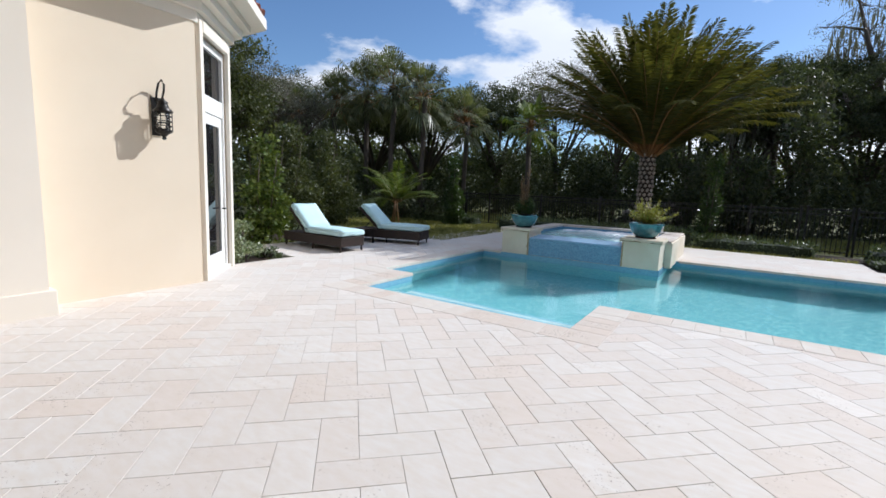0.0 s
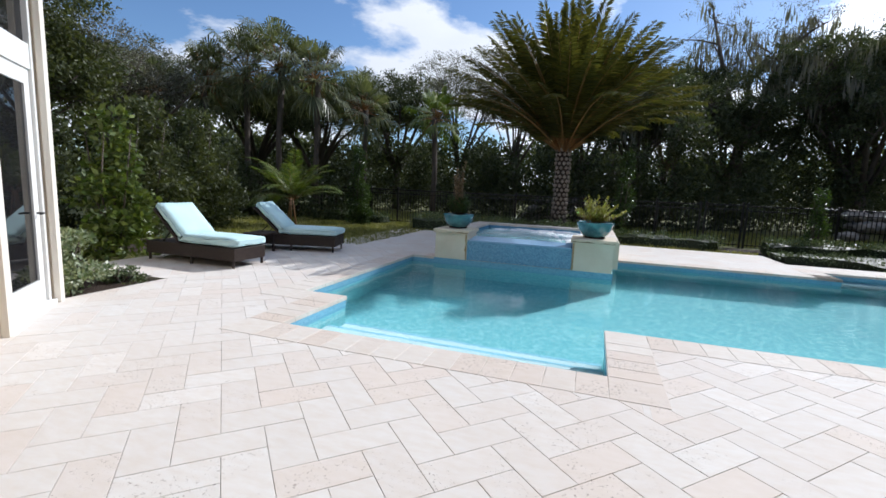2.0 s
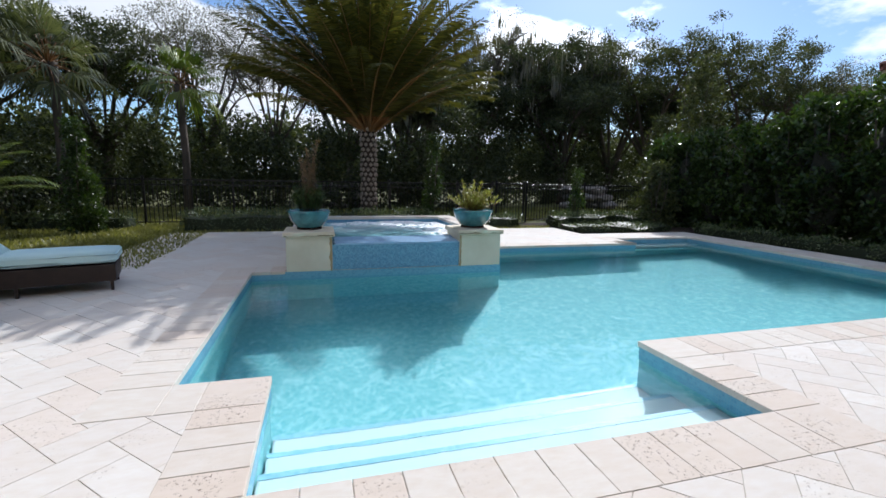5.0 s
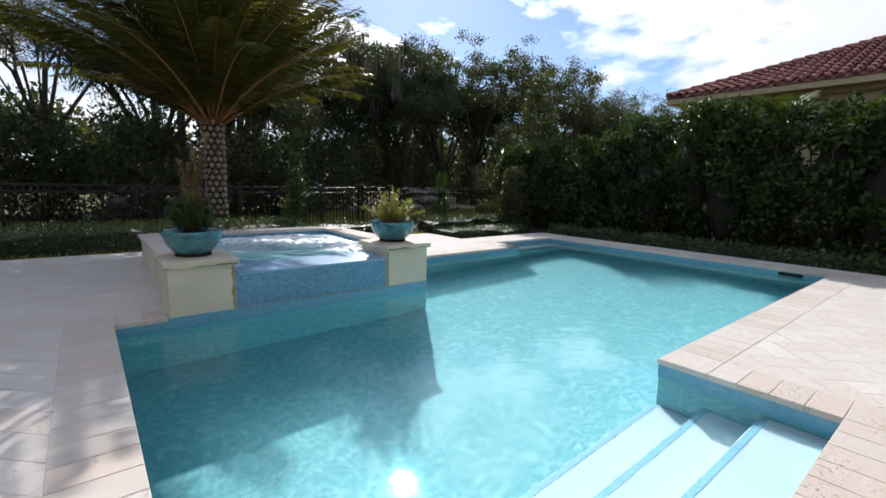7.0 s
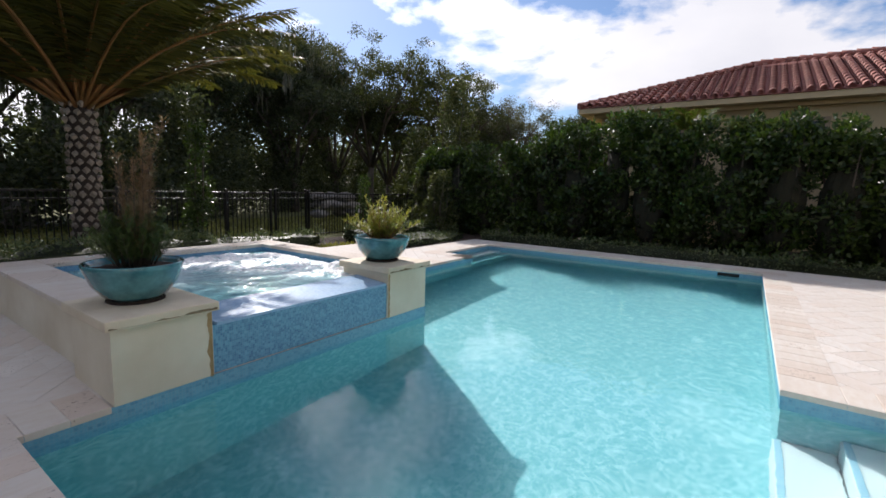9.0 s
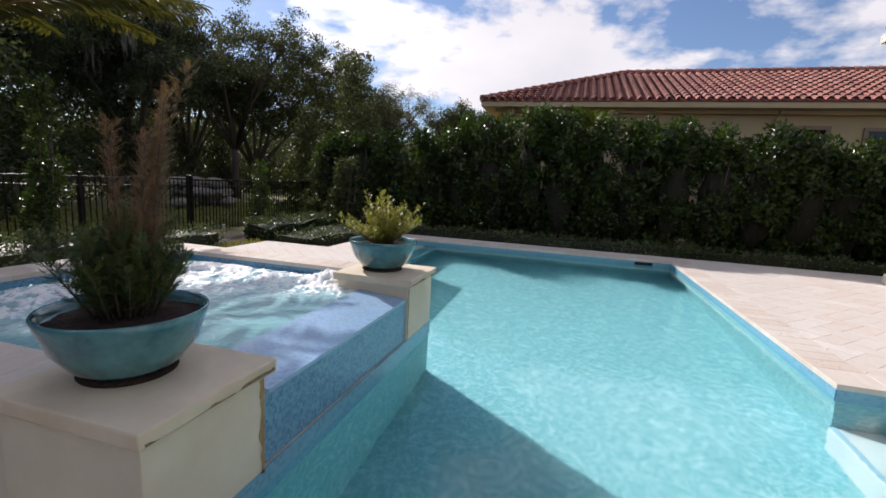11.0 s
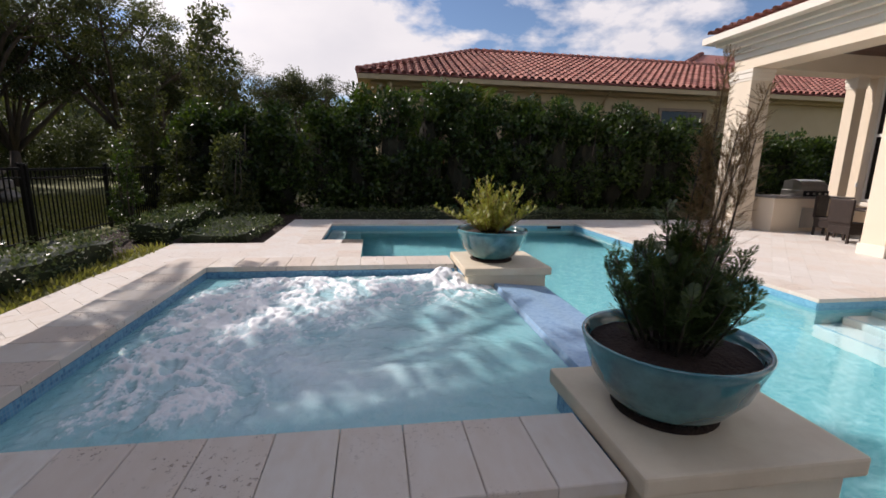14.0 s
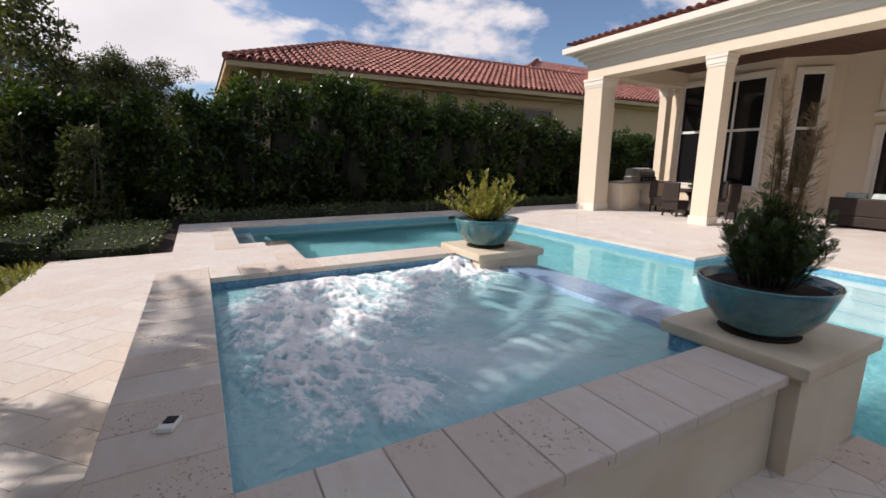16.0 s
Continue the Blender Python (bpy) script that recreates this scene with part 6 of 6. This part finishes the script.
# ---- pool thermostat remote on the coping ----
rm = empty("spa_remote", pose(-3.842, 13.41, SPA_TOP + 0.001, 0, 0, -112) @ Matrix.Diagonal((0.62, 0.62, 0.7, 1)), "white plastic spa remote control with dark keypad", "remote control")
part("case", boxes((-0.05, 0.05, -0.075, 0.075, 0.0, 0.03), bevel=0.012), M_PLASTIC, rm)
part("keypad", boxes((-0.035, 0.035, -0.02, 0.06, 0.03, 0.033)), M_DARK, rm, "dark grey keypad")
for k in range(6):
    part("button", boxes((-0.028 + 0.022 * (k % 3), -0.014 + 0.022 * (k % 3), -0.005 + 0.03 * (k // 3), 0.012 + 0.03 * (k // 3), 0.0332, 0.036)), M_METAL, rm)

# ---- coping stones and pavers ----
COP_W, COP_L = 0.245, 0.42


def stone_mesh(name, w, l, t, material, bevel=0.004):
    bm = bmesh.new()
    box(bm, 0.0016, w - 0.0016, 0.0016, l - 0.0016, -t, 0)
    es = [e for e in bm.edges if all(v.co.z > -0.001 for v in e.verts)]
    bmesh.ops.bevel(bm, geom=es, offset=bevel, segments=1, affect="EDGES")
    me = bpy.data.meshes.new(name)
    bm.to_mesh(me)
    bm.free()
    me.materials.append(material)
    return me


def coping_run(name, parent, a, b, z, depth=COP_L, thick=0.05):
    """Stones side by side from a to b; they reach out to the left of that way."""
    a, b = Vector(a), Vector(b)
    L = (b - a).length
    n = max(1, round(L / COP_W))
    me = stone_mesh(name, L / n, depth, thick, M_COPING)
    ang = math.atan2(b.y - a.y, b.x - a.x)
    for i in range(n):
        p = a + (b - a) * (i / n)
        o = new(name, me)
        o.parent = parent
        o.matrix_basis = Matrix.Translation((p.x, p.y, z)) @ Matrix.Rotation(ang, 4, "Z")


def coping_corner(parent, x0, x1, y0, y1, z):
    me = stone_mesh("corner_stone", x1 - x0, y1 - y0, 0.05, M_COPING)
    o = new("corner_stone", me)
    o.parent = parent
    o.matrix_basis = Matrix.Translation((x0, y0, z))


CZ = 0.004
OV = 0.02                                          # overhang over the water
D = COP_L
pcop = pool
for a, b in (((BAY[1] - OV, BAY[2] + OV), (BAY[0] + OV, BAY[2] + OV)),        # bay front
             ((X1 - OV, Y0 + OV), (BAY[1] - OV + D, Y0 + OV)),                 # near edge
             ((BAY[0] + OV - D, Y0 + OV), (X0 + OV, Y0 + OV)),
             ((NOTCH_X + OV, NOTCH_Y - OV), (NOTCH_X + OV, Y1 - OV)),
             ((NOTCH_X + OV, Y1 - OV), (X1 - OV, Y1 - OV)),
             ((X1 - OV, Y1 - OV), (X1 - OV, Y0 + OV)),
             ((-1.0, NOTCH_Y - OV), (NOTCH_X - D + OV, NOTCH_Y - OV)),
             ((X0 + OV, Y0 + OV), (X0 + OV, SPA_Y)),
             ((X0 - D + OV, SPA_Y - OV), (-4.80, SPA_Y - OV)),
             ((BAY[0] + OV, BAY[2] + OV), (BAY[0] + OV, Y0 - D + OV)),
             ((BAY[1] - OV, Y0 - D + OV), (BAY[1] - OV, BAY[2] + OV))):
    if (Vector(b) - Vector(a)).length > 0.1:
        coping_run("coping_stone", pcop, a, b, CZ)
for r in ((BAY[1] - OV, BAY[1] - OV + D, Y0 - D + OV, Y0 + OV), (BAY[0] + OV - D, BAY[0] + OV, Y0 - D + OV, Y0 + OV), (BAY[0] + OV - D, BAY[0] + OV, BAY[2] + OV - D, BAY[2] + OV),
          (BAY[1] - OV, BAY[1] - OV + D, BAY[2] + OV - D, BAY[2] + OV), (X0 + OV - D, X0 + OV, Y0 + OV - D, Y0 + OV), (X1 - OV, X1 - OV + D, Y0 + OV - D, Y0 + OV),
          (X1 - OV, X1 - OV + D, Y1 - OV, Y1 - OV + D), (NOTCH_X + OV - D, NOTCH_X + OV, Y1 - OV, Y1 - OV + D), (NOTCH_X + OV - D, NOTCH_X + OV, NOTCH_Y - OV, NOTCH_Y - OV + D)):
    coping_corner(pcop, *r, CZ)
# spa coping
for a, b in (((SPA_IN[0] + 0.02, 10.81), (SPA_IN[0] + 0.02, SPA_IN[3] - 0.02)), ((SPA_IN[0] + 0.02, SPA_IN[3] - 0.02), (SPA_IN[1] - 0.02, SPA_IN[3] - 0.02)), ((SPA_IN[1] - 0.02, SPA_IN[3] - 0.02), (SPA_IN[1] - 0.02, 10.81))):
    coping_run("coping_stone", spa, a, b, SPA_TOP, 0.42, 0.048)
for x in (SPA_IN[0] + 0.02 - 0.42, SPA_IN[1] - 0.02):
    coping_corner(spa, x, x + 0.42, SPA_IN[3] - 0.02, SPA_IN[3] + 0.40, SPA_TOP)


def clip(poly, axis, v, keep_less):
    res = []
    n = len(poly)
    for i in range(n):
        a, b = poly[i], poly[(i + 1) % n]
        ia = (a[axis] <= v) if keep_less else (a[axis] >= v)
        ib = (b[axis] <= v) if keep_less else (b[axis] >= v)
        if ia:
            res.append(a)
        if ia != ib:
            t = (v - a[axis]) / (b[axis] - a[axis])
            res.append((a[0] + (b[0] - a[0]) * t, a[1] + (b[1] - a[1]) * t))
    return res


def subtract(poly, r):
    out_p, rest = [], poly
    for axis, v, less in ((0, r[0], True), (0, r[1], False), (1, r[2], True), (1, r[3], False)):
        keep = clip(rest, axis, v, less)
        if len(keep) > 2:
            out_p.append(keep)
        rest = clip(rest, axis, v, not less)
        if len(rest) < 3:
            break
    return out_p


def area(p):
    return abs(sum(p[i][0] * p[(i + 1) % len(p)][1] - p[(i + 1) % len(p)][0] * p[i][1] for i in range(len(p)))) / 2


def pavers():
    W, L, G = 0.235, 0.47, 0.0016
    c, s = math.cos(radians(45)), math.sin(radians(45))
    holes = [inset(r, 0.2) for r in POOL_RECTS] + [inset(SPA_RECT, -0.1)] + BED_RECTS
    whole, cut = [], []
    N = 60
    for i in range(-N, N):
        for j in range(-N, N):
            # herringbone: a lying and a standing stone each step
            for kind in (0, 1):
                bx = i * W + j * 2 * W
                by = i * W - j * 2 * W
                x0, y0 = (bx, by) if kind == 0 else (bx, by + W)
                w, l = (L, W) if kind == 0 else (W, L)
                q = [(x0 + G, y0 + G), (x0 + w - G, y0 + G), (x0 + w - G, y0 + l - G), (x0 + G, y0 + l - G)]
                q = [(c * x - s * y - 1.6, s * x + c * y + 6.0) for x, y in q]
                cx, cy = sum(p[0] for p in q) / 4, sum(p[1] for p in q) / 4
                if not (DECK[0] - 0.4 < cx < DECK[1] + 0.4 and DECK[2] - 0.4 < cy < DECK[3] + 0.4):
                    continue
                polys = [q]
                for axis, v, less in ((0, DECK[0], False), (0, DECK[1], True), (1, DECK[2], False), (1, DECK[3], True)):
                    polys = [p for p in (clip(p, axis, v, less) for p in polys) if len(p) > 2]
                for h in holes:
                    polys = [r for p in polys for r in subtract(p, h)]
                a = sum(area(p) for p in polys)
                if a < 0.0015:
                    continue
                if a > area(q) * 0.999 and len(polys) >= 1:
                    whole.append((cx, cy, kind, q))
                else:
                    cut += polys
    return whole, cut


whole, cut = pavers()
# the stretch of deck that is walked over first is laid stone by stone
near = sorted(whole, key=lambda p: min(math.hypot(p[0] + 2.0, p[1] - 2.6), math.hypot(p[0] + 4.6, p[1] - 3.6), math.hypot(p[0] + 0.3, p[1] - 4.0)))
single, joined = near[:300], near[300:]
pv = [stone_mesh("paver", 0.47 - 0.0, 0.235, 0.013, M_PAVER, 0.0018), stone_mesh("paver", 0.235, 0.47, 0.013, M_PAVER, 0.0018)]
for cx, cy, kind, q in single:
    w, l = (0.47, 0.235) if kind == 0 else (0.235, 0.47)
    o = new("paver", pv[kind])
    o.parent = deck
    o.matrix_basis = Matrix.Translation((cx, cy, 0.0012 * noise.noise(Vector((cx * 3, cy * 3, 0))))) @ Matrix.Rotation(radians(45), 4, "Z") @ Matrix.Translation((-w / 2, -l / 2, 0))


def joined_pavers(polys):
    verts, faces = [], []
    me = bpy.data.meshes.new("paver_field")
    for p in polys:
        if area(p) < 0.0008:
            continue
        k = len(p)
        cx, cy = sum(v[0] for v in p) / k, sum(v[1] for v in p) / k
        dz = 0.0012 * noise.noise(Vector((cx * 3, cy * 3, 0)))
        s0 = len(verts)
        verts += [(x, y, -0.0135) for x, y in p]
        verts += [(x, y, dz - 0.002) for x, y in p]
        verts += [(x + (cx - x) * 0.009, y + (cy - y) * 0.009, dz) for x, y in p]
        for lv in (0, k):
            faces += [(s0 + lv + i, s0 + lv + (i + 1) % k, s0 + lv + k + (i + 1) % k, s0 + lv + k + i) for i in range(k)]
        faces.append(tuple(range(s0 + 2 * k, s0 + 3 * k)))
    me.from_pydata(verts, [], faces)
    me.update()
    me.materials.append(M_PAVER)
    ob = new("paver_field", me)
    ob.parent = deck
    return tagged(ob, kind="stuff")


joined_pavers([p[3] for p in joined] + cut)
